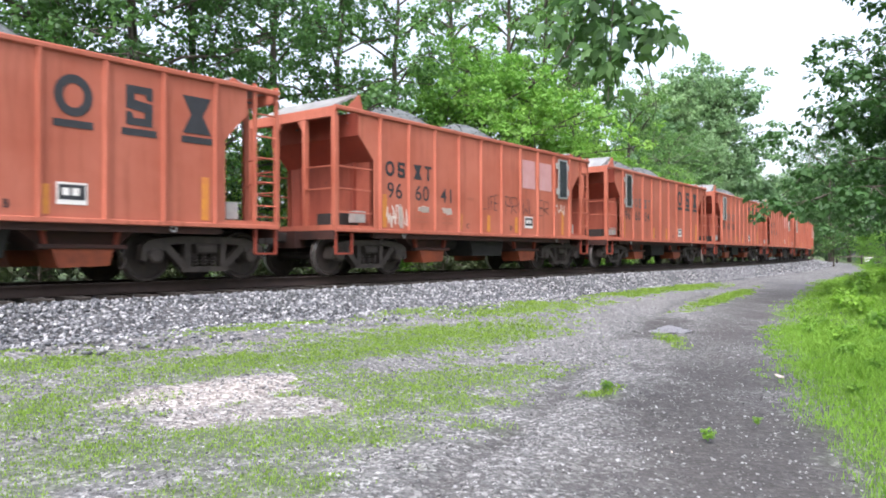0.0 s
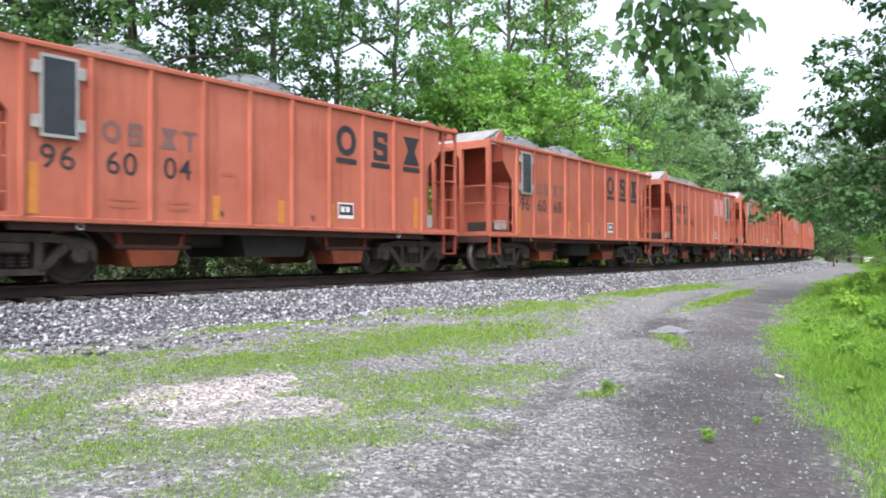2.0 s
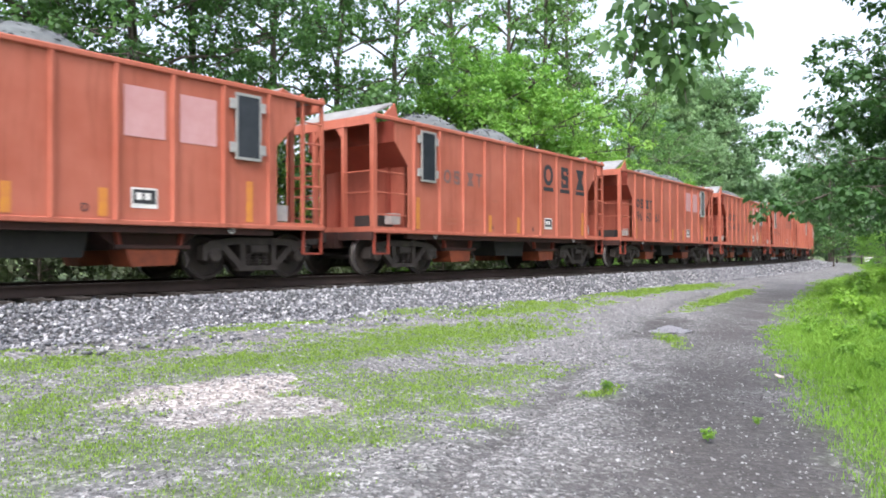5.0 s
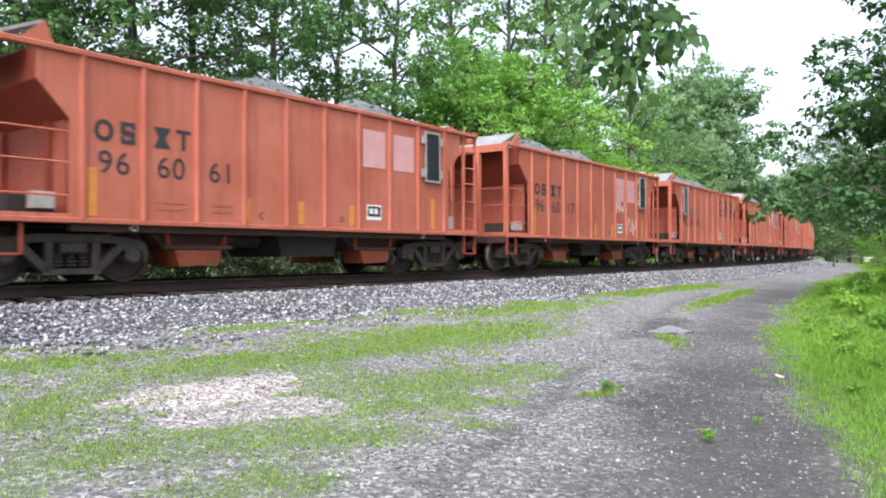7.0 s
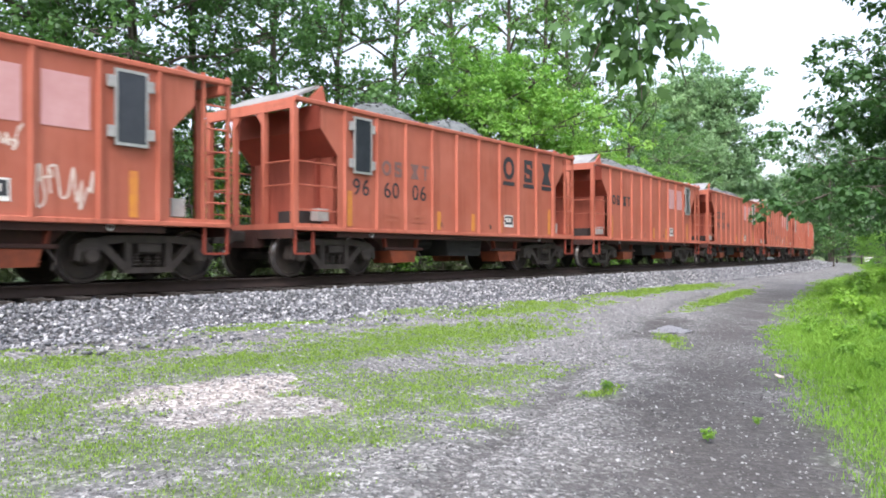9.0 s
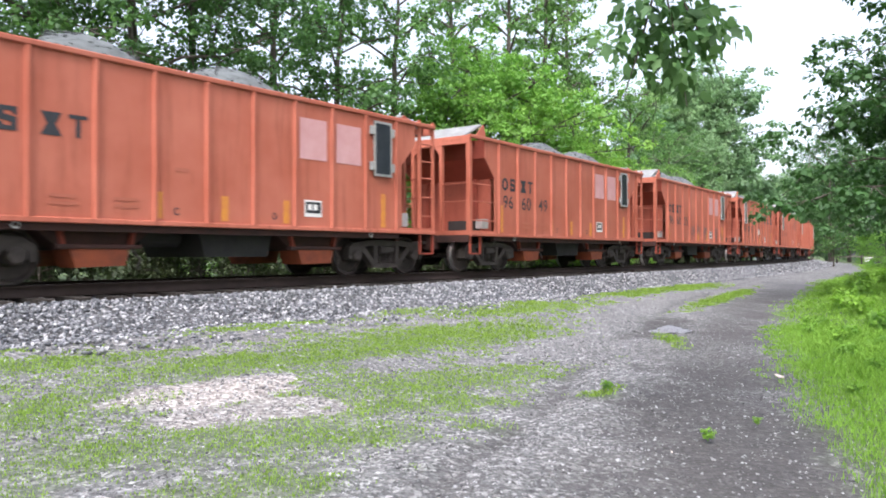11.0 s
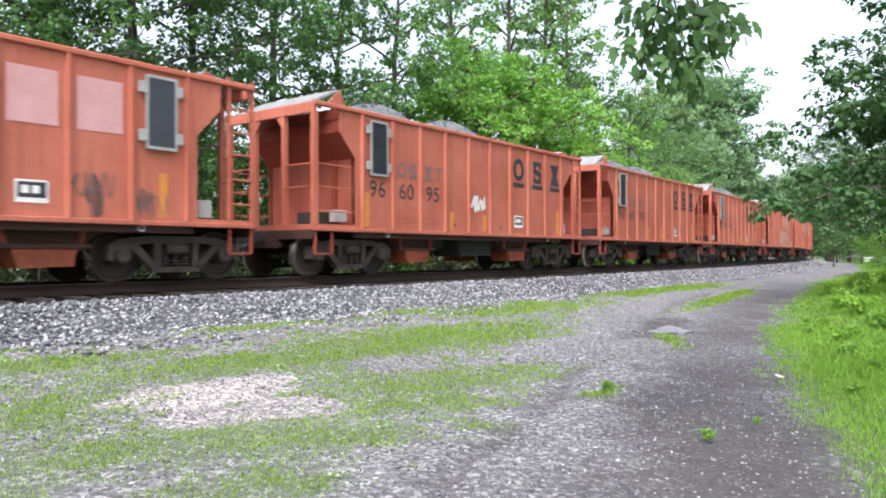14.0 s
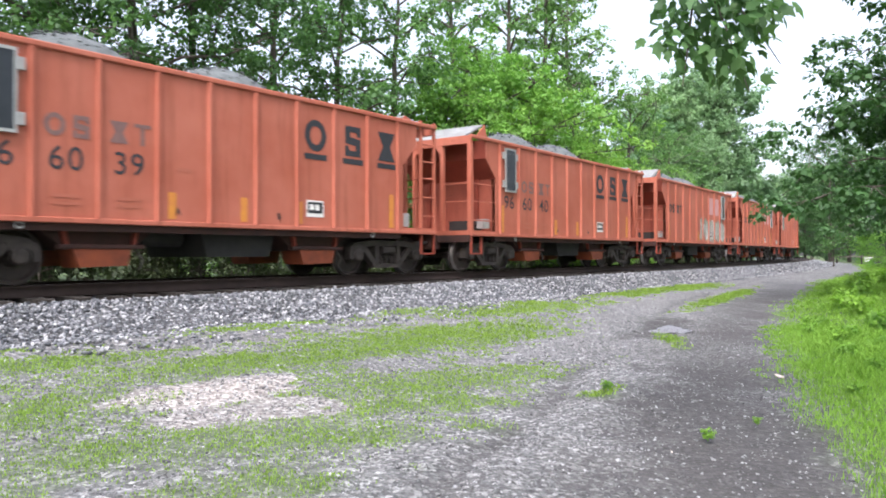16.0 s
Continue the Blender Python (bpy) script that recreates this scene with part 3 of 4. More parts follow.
    if front:
        part("brake_gear_box", bx(Shape(), 0.42, 1.0, -0.95, -0.35, SILL + 0.09, SILL + 0.36), M_BLACK, car)
        part("valve_box", bx(Shape(), 0.62, 0.90, -HALF + 0.1, -HALF + 0.3, SILL + 0.16, SILL + 0.40), M_BOX, car, "pale grey valve box")
    else:
        part("valve_box", bx(Shape(), 0.70, 0.94, -HALF + 0.15, -HALF + 0.35, SILL + 0.12, SILL + 0.42), M_BOX, car, "pale grey valve box")
        part("brace", Shape().tube([(x(0.62), 0.6, SILL), (x(0.9), 0.6, 2.6)], 0.022, 8), M_ORANGE_DIRTY, car)
    cp = Shape()
    cp.box(min(x(-0.66), x(0.1)), max(x(-0.66), x(0.1)), -0.09, 0.09, 0.70, 0.90, 0.02)
    cp.prism([(x(-0.88), -0.16), (x(-0.60), -0.2), (x(-0.54), -0.1), (x(-0.54), 0.16), (x(-0.74), 0.2), (x(-0.76), 0.06), (x(-0.87), 0.0)], "z", 0.66, 0.94)
    part("coupler", cp, M_STEEL, car)
    part("air_hose", Shape().tube([(x(-0.05), 0.35, 0.75), (x(-0.25), 0.36, 0.62), (x(-0.55), 0.3, 0.4), (x(-0.85), 0.2, 0.42)], 0.025, 8), M_BLACK, car)
    part("striker", bx(Shape(), -0.16, 0.1, -0.34, 0.34, 0.58, SILL - 0.02), M_UNDERFRAME, car)


def load_mesh():
    """Two heaps of crushed stone along the hopper, with loose stones on top."""
    rng = np.random.default_rng(5)
    nx, ny = 80, 18
    V = []
    for i in range(nx + 1):
        for j in range(ny + 1):
            a, b = u(0.7) + (9.6) * i / nx, -1.28 + 2.56 * j / ny
            heap = max(math.exp(-((a + 2.4) / 1.25) ** 2), math.exp(-((a - 0.4) / 1.3) ** 2), 0.6 * math.exp(-((a - 3.0) / 1.0) ** 2))
            z = TOP - 0.25 + 0.84 * heap * math.cos(b / 1.28 * math.pi / 2) ** 0.8 + 0.05 * noise.noise(Vector((a * 3, b * 3, 1)))
            V.append((a, b, z))
    V = np.array(V)
    ids = np.arange((nx + 1) * (ny + 1)).reshape(nx + 1, ny + 1)
    F = np.stack([ids[:-1, :-1], ids[1:, :-1], ids[1:, 1:], ids[:-1, 1:]], -1).reshape(-1, 4)
    base = array_mesh("stone_load", V, F, M_LOADBED, True)
    pick = V[rng.integers(0, len(V), 1500)] + rng.normal(0, 0.05, (1500, 3)) * (1, 1, 0.1)
    pick[:, 1] = np.clip(pick[:, 1], -1.3, 1.3)
    return base, stones_mesh("load_gravel", pick + (0, 0, 0.01), rng.uniform(0.04, 0.08, 1500), M_LOAD, 6)


def build_car():
    car = new("hopper_car")
    outline = side_outline()
    for sgn in (-1, 1):
        y = sgn * HALF
        part("side_sheet", Shape().prism(outline, "y", y, y - sgn * 0.02), M_ORANGE, car)
        for i in range(10):
            r = Shape().prism([(rib_at(i) - 0.045, y - sgn * 0.004), (rib_at(i) - 0.022, y + sgn * 0.055), (rib_at(i) + 0.022, y + sgn * 0.055), (rib_at(i) + 0.045, y - sgn * 0.004)], "z", SILL + 0.02, TOP - 0.07)
            part("rib", r, M_ORANGE, car)
        part("top_rail", Shape().box(u(-0.13), u(11.12), y - 0.05, y + 0.05, TOP - 0.075, TOP + 0.02, 0.018), M_ORANGE, car)
        part("side_sill", Shape().box(u(-0.13), u(11.12), y - 0.045, y + 0.045, SILL - 0.05, SILL + 0.03, 0.012), M_ORANGE_DIRTY, car)
        for d in (2.0, 9.0):
            ring = Shape()
            pts = [(u(d) + 0.05 * math.cos(a * math.pi / 5), y, SILL - 0.09 + 0.05 * math.sin(a * math.pi / 5)) for a in range(11)]
            ring.tube(pts, 0.014, 6)
            part("tie_down_ring", ring, M_ALU, car)
    base, loose = load_mesh()
    load = part("stone_load", base, None, car, "heaped grey crushed stone")
    tagged(part("load_gravel", loose, None, load), kind="stuff")
    part("centre_sill", Shape().box(u(-0.1), u(11.09), -0.18, 0.18, 0.62, SILL - 0.02), M_BLACK, car)
    for d in (3.3, 7.66):
        body = Shape().prism([(u(d - 1.05), SILL), (u(d + 1.05), SILL), (u(d + 0.52), 0.52), (u(d - 0.52), 0.52)], "y", -1.02, 1.02)
        part("hopper_chute", body, M_UNDERFRAME, car)
        for y in (-1.14, 0.56):
            gate = Shape().prism([(u(d - 0.46), 0.53), (u(d + 0.46), 0.53), (u(d + 0.40), 0.27), (u(d - 0.36), 0.25)], "y", y, y + 0.58)
            part("discharge_gate", gate, M_GATE, car, "rust-orange discharge gate")
        part("gate_rail", Shape().box(u(d - 0.66), u(d + 0.66), -1.17, -1.03, 0.53, 0.60, 0.012), M_UNDERFRAME, car)
        for m in (-1, 1):
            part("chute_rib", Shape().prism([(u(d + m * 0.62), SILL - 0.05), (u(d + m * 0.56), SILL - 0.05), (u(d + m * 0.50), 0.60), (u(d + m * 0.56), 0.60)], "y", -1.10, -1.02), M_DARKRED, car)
        part("gate_arm", Shape().tube([(u(d + 0.52), -1.08, 0.56), (u(d + 0.66), -1.12, 0.36), (u(d + 0.60), -1.12, 0.22)], 0.022, 6), M_STEEL, car)
    part("centre_hopper", Shape().prism([(u(5.1), SILL), (u(6.75), SILL), (u(6.62), 0.40), (u(5.25), 0.40)], "y", -0.95, 0.95), M_BLACK, car)
    part("air_reservoir", Shape().tube([(u(4.2), -0.45, 0.74), (u(4.25), -0.45, 0.74), (u(5.0), -0.45, 0.74), (u(5.05), -0.45, 0.74)], [0.1, 0.17, 0.17, 0.1], 14), M_BLACK, car)
    part("brake_pipe", Shape().tube([(u(0.2), -0.7, 0.86), (u(10.8), -0.7, 0.86)], 0.025, 6), M_BLACK, car)
    part("underframe_beam", Shape().box(u(1.05), u(9.94), -HALF + 0.06, -HALF + 0.16, SILL - 0.16, SILL - 0.05), M_UNDERFRAME, car)
    build_end(car, True)
    build_end(car, False)
    front = build_truck()
    front.parent = car
    front.matrix_basis = pose(u(1.20), 0, 0)
    copy_thing(front, pose(u(9.79), 0, 0))
    return car


_words = {}


def words(text, size, mat):
    """Lettering with the built-in font, as a thin mesh that stands upright and reads towards -y; its middle is the origin."""
    key = (text, size, mat.name)
    if key not in _words:
        cu = bpy.data.curves.new("lettering", "FONT")
        cu.body, cu.size, cu.align_x, cu.align_y, cu.extrude = text, size, "CENTER", "CENTER", 0.002
        cu.offset = 0.001
        cu.space_character = 1.12
        ob = new("lettering", cu)
        bpy.context.view_layer.update()
        me = bpy.data.meshes.new_from_object(ob.evaluated_get(bpy.context.evaluated_depsgraph_get()))
        bpy.data.objects.remove(ob)
        me.transform(Euler((radians(90), 0, 0)).to_matrix().to_4x4())
        me.materials.clear()
        me.materials.append(mat)
        me.name = "lettering"
        _words[key] = me
    return _words[key]


SKIN = -HALF - 0.006
_flat = {}


def plate(car, name, a, b, z0, z1, mat, label="", lift=0.0):
    """A painted rectangle on the near side between a and b metres from the front post."""
    key = (round(b - a, 3), round(z1 - z0, 3), mat.name)
    if key not in _flat:
        w, h = (b - a) / 2, (z1 - z0) / 2
        _flat[key] = Shape().box(-w, w, -0.002, 0.002, -h, h).mesh(name, mat)
    return part(name, _flat[key], None, car, label, at=pose(u((a + b) / 2), SKIN - lift, (z0 + z1) / 2))


def panel_mid(i):
    return RIB0 + RIB_STEP * (i + 0.5)


def lettering(car, text, i, z, size, mat, du=0.0, name="lettering"):
    return part(name, words(text, size, mat), None, car, at=pose(u(panel_mid(i) + du), SKIN, z))


def marks():
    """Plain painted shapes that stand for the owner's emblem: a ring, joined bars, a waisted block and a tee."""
    if "ring" not in _flat:
        ring = Shape()
        rv, rf = [], []
        for k in range(20):
            a = 2 * math.pi * k / 20
            for rx, rz in ((0.28, 0.31), (0.15, 0.18)):
                rv += [(rx * math.cos(a), -0.002, rz * math.sin(a)), (rx * math.cos(a), 0.002, rz * math.sin(a))]
            i, j = 4 * k, 4 * ((k + 1) % 20)
            rf += [(i, j, j + 2, i + 2), (i + 1, i + 3, j + 3, j + 1), (i, i + 1, j + 1, j), (i + 2, j + 2, j + 3, i + 3)]
        ring.add(rv, rf)
        bars = Shape().prism([(-0.22, 0.31), (0.22, 0.31), (0.22, 0.10), (0.13, 0.10), (0.10, 0.19), (-0.08, 0.19), (-0.08, 0.09), (0.22, 0.05), (0.22, -0.31), (-0.22, -0.31), (-0.22, -0.10), (-0.13, -0.10), (-0.10, -0.19), (0.08, -0.19), (0.08, -0.09), (-0.22, -0.05)], "y", -0.002, 0.002)
        waist = Shape().prism([(-0.27, 0.31), (0.27, 0.31), (0.11, 0.0), (0.27, -0.31), (-0.27, -0.31), (-0.11, 0.0)], "y", -0.002, 0.002)
        tee = Shape().prism([(-0.25, 0.31), (0.25, 0.31), (0.25, 0.2), (0.06, 0.2), (0.06, -0.31), (-0.06, -0.31), (-0.06, 0.2), (-0.25, 0.2)], "y", -0.002, 0.002)
        for key, sh in (("ring", ring), ("bars", bars), ("waist", waist), ("tee", tee)):
            _flat[key], _flat[key + "_grey"] = sh.mesh("mark", M_INK), sh.mesh("mark", M_GHOST)


def small_marks(car, first, tone):
    """The same shapes at a quarter of the size, two to a panel."""
    marks()
    for i, k in enumerate(("ring", "bars", "waist", "tee")):
        part("owner_mark", _flat[k + tone], None, car, at=pose(u(panel_mid(first + i // 2) + (0.19 if i % 2 else -0.19) + 0.03), SKIN, 2.31) @ Matrix.Diagonal((0.54, 1, 0.54, 1)))


def emblem(car):
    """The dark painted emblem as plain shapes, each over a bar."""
    marks()
    for i, k in ((6, "ring"), (7, "bars"), (8, "waist")):
        mid = panel_mid(i) + 0.06 * (i - 6)
        part("emblem_shape", _flat[k], None, car, "dark blue-black emblem shape", at=pose(u(mid), SKIN, 2.76))
        plate(car, "emblem_bar", mid - 0.29, mid + 0.29, 2.29, 2.40, M_INK)


def solar_panel(car, i):
    """A dark framed panel on hinged brackets."""
    if "glass" not in _flat:
        _flat["glass"] = Shape().box(-0.235, 0.235, -0.012, 0.012, -0.545, 0.545).mesh("panel_glass", M_PANEL)
        fr = Shape()
        for a, b, c, d in ((-0.265, 0.265, 0.54, 0.585), (-0.265, 0.265, -0.585, -0.54), (-0.265, -0.23, -0.54, 0.54), (0.23, 0.265, -0.54, 0.54)):
            fr.box(a, b, -0.022, 0.022, c, d)
        _flat["pframe"] = fr.mesh("panel_frame", M_ALU)
        _flat["pbracket"] = Shape().box(-0.06, 0.06, -0.01, 0.03, -0.09, 0.09, 0.008).mesh("panel_bracket", M_BOX)
    sp = part("solar_panel", _flat["glass"], None, car, "dark framed panel on hinged brackets", at=pose(u(panel_mid(i)), SKIN - 0.05, 2.69))
    part("panel_frame", _flat["pframe"], None, sp, "dull aluminium frame")
    for m in (-1, 1):
        for z in (-0.38, 0.38):
            part("panel_bracket", _flat["pbracket"], None, sp, at=pose(m * 0.315, 0, z))


def ribbon(sh, pts, thick):
    """A flat painted stroke of even width along points of the side, as one piece."""
    n, v = len(pts), []
    for i, (x, z) in enumerate(pts):
        dx, dz = pts[min(i + 1, n - 1)][0] - pts[max(i - 1, 0)][0], pts[min(i + 1, n - 1)][1] - pts[max(i - 1, 0)][1]
        ln = math.hypot(dx, dz) + 1e-6
        ox, oz = -dz / ln * thick, dx / ln * thick
        v += [(x + ox, -0.0015, z + oz), (x - ox, -0.0015, z - oz), (x - ox, 0.0015, z - oz), (x + ox, 0.0015, z + oz)]
    f = [(4 * i + k, 4 * i + (k + 1) % 4, 4 * i + 4 + (k + 1) % 4, 4 * i + 4 + k) for i in range(n - 1) for k in range(4)]
    return sh.add(v, f + [(3, 2, 1, 0), (4 * n - 4, 4 * n - 3, 4 * n - 2, 4 * n - 1)])


def scribble(car, a, z, w, h, mat, seed, name="spray_scrawl", thick=0.018):
    """An unreadable looping scrawl, sprayed in one go."""
    rng = random.Random(seed)
    knots, x = [], 0.0
    while x < w:
        knots.append((x, rng.uniform(0, 1) * h))
        x += rng.uniform(-0.09, 0.14) * min(w, 0.8)
        x = max(x, 0.0)
    pts = []
    for i in range(len(knots) - 1):
        p0, p1, p2, p3 = knots[max(i - 1, 0)], knots[i], knots[i + 1], knots[min(i + 2, len(knots) - 1)]
        for t in (0.0, 0.25, 0.5, 0.75):
            pts.append(tuple(0.5 * (2 * p1[k] + (p2[k] - p0[k]) * t + (2 * p0[k] - 5 * p1[k] + 4 * p2[k] - p3[k]) * t * t + (3 * p1[k] - p0[k] - 3 * p2[k] + p3[k]) * t ** 3) for k in (0, 1)))
    return part(name, ribbon(Shape(), pts + [knots[-1]], thick), mat, car, at=pose(u(a), SKIN - 0.002, z))


STROKES = {"L": "02 00 20", "I": "12 10", "F": "00 02 22 02 01 11", "E": "22 02 01 21 01 00 20", "P": "00 02 22 21 01", "R": "00 02 22 21 01 20", "O": "12 01 10 21 12", "W": "02 00 11 20 22"}


def sprayed(car, text, a, b, z0, z1, mat, thick=0.011):
    """Hand-sprayed angular capitals between a and b metres from the front post, each a part of its own."""
    rng = random.Random(text)
    w = (b - a) / len(text)
    for k, ch in enumerate(text):
        pts = [((0.1 + 0.38 * int(p[0])) * w + rng.uniform(-0.02, 0.02), int(p[1]) * (z1 - z0) / 2 + rng.uniform(-0.03, 0.03)) for p in STROKES[ch].split()]
        fine = [((1 - t) * p[0] + t * q[0], (1 - t) * p[1] + t * q[1]) for p, q in zip(pts, pts[1:]) for t in (0.0, 0.08, 0.5, 0.92)]
        part("spray_letter", ribbon(Shape(), fine + [pts[-1]], thick), mat, car, "thin black sprayed capital", at=pose(u(a + k * w), SKIN - 0.002, z0))


def dress(car, kind, number, spray=()):
    """Paint and fittings of one car: kind 'emblem' or 'patched'."""
    if kind == "emblem":
        solar_panel(car, 0)
        emblem(car)
        small_marks(car, 1, "_grey")
        yellow = ((0.07, 0.22), (3.05, 3.20), (4.45, 4.57), (5.72, 5.86), (9.18 - 0.2 - RIB_STEP * 0.7, 9.18 - 0.2 - RIB_STEP * 0.7 + 0.15))
        lettering(car, "A", 3, 1.14, 0.17, M_INK, -0.12)
        lettering(car, "B", 5, 1.14, 0.17, M_INK, 0.05)
    else:
        solar_panel(car, 8)
        small_marks(car, 0, "")
        for i in (6, 7):
            plate(car, "pink_patch", panel_mid(i) - 0.355, panel_mid(i) + 0.335, 2.28, 3.07, M_PINK, "faded pink painted-out patch")
        yellow = ((0.07, 0.2), (2.85, 3.0), (4.1, 4.22), (5.45, 5.58), (8.1, 8.22))
        lettering(car, "C", 3, 1.14, 0.17, M_INK, -0.1)
        lettering(car, "D", 5, 1.14, 0.17, M_INK, 0.0)
    for i, k in enumerate(yellow):
        a = RIB0 + k[0]
        hi = 1.74 if i in (0, len(yellow) - 1) else 1.45
        plate(car, "yellow_stripe", a, a + 0.14, 1.02, hi, M_YELLOW)
    if number:
        for i, t in enumerate(number.split()):
            lettering(car, t, i, 1.82, 0.49, M_INK, name="car_number")
    for i in (1, 2):
        for z in (1.27, 1.16):
            plate(car, "faint_stencil", panel_mid(i) - 0.2, panel_mid(i) + 0.2, z, z + 0.05, M_FAINT)
    plate(car, "faint_stencil", panel_mid(3) - 0.12, panel_mid(3) + 0.14, 1.80, 1.86, M_FAINT)
    plate(car, "data_plate", panel_mid(6) - 0.24, panel_mid(6) + 0.2, 1.17, 1.49, M_WHITE, "white-bordered black data stencil")
    plate(car, "data_field", panel_mid(6) - 0.21, panel_mid(6) + 0.17, 1.24, 1.46, M_INK, lift=0.004)
    for k in (-0.12, 0.02):
        plate(car, "data_mark", panel_mid(6) + k - 0.04, panel_mid(6) + k + 0.06, 1.30, 1.41, M_WHITE, lift=0.008)
    for a, z, w, h, mat, seed, th in spray:
        scribble(car, a, z, w, h, mat, seed, thick=th)


FLEET = [  # order along the train, kind, number
    (-12, "emblem", "", ()),
    (-11, "patched", "96 60 41", ((1.4, 1.02, 0.75, 0.5, M_SPRAY, 11, 0.014), (8.81, 1.6, 0.75, 0.32, M_SPRAY, 13, 0.016), (2.5, 1.42, 0.35, 0.12, M_SPRAY, 14, 0.03), (3.4, 1.4, 0.35, 0.14, M_SPRAY, 15, 0.03))),
    (-10, "emblem", "96 60 04", ()),
    (-9, "emblem", "96 60 68", ()),
    (-8, "patched", "96 60 46", ()),
    (-7, "emblem", "", ()),
    (-6, "patched", "96 60 61", ()),
    (-5, "patched", "96 60 17", ((6.95, 1.85, 0.9, 0.46, M_SPRAY, 21, 0.014), (7.95, 1.12, 0.8, 0.62, M_SPRAY, 22, 0.014))),
    (-4, "emblem", "96 60 06", ()),
    (-3, "patched", "", ()),
    (-2, "patched", "96 60 49", ()),
    (-1, "patched", "96 60 25", ((4.37, 1.2, 0.5, 0.5, M_GHOST, 31, 0.009), (5.13, 1.32, 0.62, 0.42, M_GHOST, 32, 0.009), (6.08, 1.15, 0.6, 0.55, M_GHOST, 35, 0.009), (7.91, 0.99, 0.72, 0.72, M_GHOST, 33, 0.012), (8.91, 0.99, 0.6, 0.5, M_GHOST, 34, 0.009))),
    (0, "emblem", "96 60 95", ((5.15, 1.55, 0.6, 0.4, M_WHITE, 41, 0.035),)),
    (1, "emblem", "96 60 39", ()),
    (2, "emblem", "96 60 40", ()),
    (3, "patched", "", ((5.6, 1.05, 4.2, 0.95, M_GREENSPRAY, 51, 0.09), (5.7, 1.1, 4.0, 0.85, M_WHITE, 52, 0.05))),
    (4, "patched", "", ()),
    (5, "emblem", "", ()),
]
cars = {}
template = build_car()
for order, kind, number, spray in FLEET:
    one = template if order == -12 else copy_thing(template, pose(0, 0, 0))
    cars[order] = one
bpy.context.view_layer.update()
for order, kind, number, spray in FLEET:
    dress(cars[order], kind, number, spray)
    for piece in cars[order].children:
        if piece.name.startswith("stone_load"):
            f = random.uniform(0.0, 1.0)
            piece.matrix_basis = pose(random.uniform(-0.25, 0.5), 0, (TOP - 0.2) * (0.05 - 0.13 * f)) @ pose(0, 0, 0, 0, 0, 0 if f > 0.4 else 180) @ Matrix.Diagonal((1, 1, 0.95 + 0.13 * f, 1))
    note = "faded orange steel hopper car with a dark emblem, loaded with stone" if kind == "emblem" else "faded orange steel hopper car with pink painted-out patches, loaded with stone"
    if spray:
        note = note.replace("faded orange", "graffiti-marked orange")
    tagged(cars[order], note, "hopper car", group="cars of the stone train")
for text, a, b, z0, z1 in (("LIFE", 5.09, 5.81, 1.60, 1.97), ("PROWL", 6.15, 7.70, 1.53, 1.97), ("ER", 7.86, 8.56, 1.56, 1.97)):
    sprayed(cars[-11], text, a, b, z0, z1, M_INK, 0.009)


# ---------------------------------------------------------------- trees
def leaf_cloud(rng, centres, spread, n, size, droop=0.35, flat=0.6, narrow=0.8):
    """n folded leaves scattered round the given twig ends; returns vertices and quads."""
    c = centres[rng.integers(0, len(centres), n)]
    off = rng.normal(size=(n, 3))
    off /= np.linalg.norm(off, axis=1)[:, None]
    off *= (rng.uniform(0.15, 1, (n, 1)) ** 0.5) * spread * rng.uniform(0.6, 1.25, (n, 1))
    off[:, 2] *= flat
    p = c + off
    nrm = off / spread + np.array([0, 0, 0.75]) + rng.normal(0, 0.4, (n, 3))
    nrm /= np.linalg.norm(nrm, axis=1)[:, None] + 1e-9
    ax = off / spread + rng.normal(0, 0.7, (n, 3))
    ax[:, 2] -= droop * 1.5
    ax -= nrm * np.sum(ax * nrm, 1)[:, None]
    ax /= np.linalg.norm(ax, axis=1)[:, None] + 1e-9
    side = np.cross(ax, nrm)
    ln = (size * rng.uniform(0.65, 1.3, n))[:, None]
    v = np.stack([p, p + ax * ln * 0.45 + side * ln * narrow * 0.5 + nrm * ln * 0.08, p + ax * ln - nrm * ln * 0.12, p + ax * ln * 0.45 - side * ln * narrow * 0.5 + nrm * ln * 0.1], 1)
    f = np.arange(n * 4).reshape(n, 4)
    return v.reshape(-1, 3), f


def broad_leaves(rng, centre, spread, n, size):
    """Larger lobed leaves hanging round one twig end."""
    off = rng.normal(size=(n, 3)) * spread * 0.6
    p = np.asarray(centre) + off
    ax = off / spread + rng.normal(0, 0.6, (n, 3)) + (0, 0, -0.9)
    ax /= np.linalg.norm(ax, axis=1)[:, None]
    nrm = rng.normal(0, 0.8, (n, 3)) + (0, -0.5, 0.6)
    side = np.cross(ax, nrm)
    side /= np.linalg.norm(side, axis=1)[:, None] + 1e-9
    nrm = np.cross(side, ax)
    ln = (size * rng.uniform(0.7, 1.25, n))[:, None]
    # a lobed outline: base, three points on one side, tip, three on the other
    out = [(0, 0, 0), (0.15, 0.22, 0.02), (0.34, 0.22, 0.03), (0.58, 0.33, -0.05), (0.70, 0.17, 0.0), (1.08, 0, -0.16), (0.70, -0.17, 0.0), (0.58, -0.33, -0.05), (0.34, -0.22, 0.03), (0.15, -0.22, 0.02)]
    v = np.stack([p + ax * ln * a + side * ln * b + nrm * ln * c for a, b, c in out], 1)
    return v.reshape(-1, 3), np.arange(n * len(out)).reshape(n, len(out))


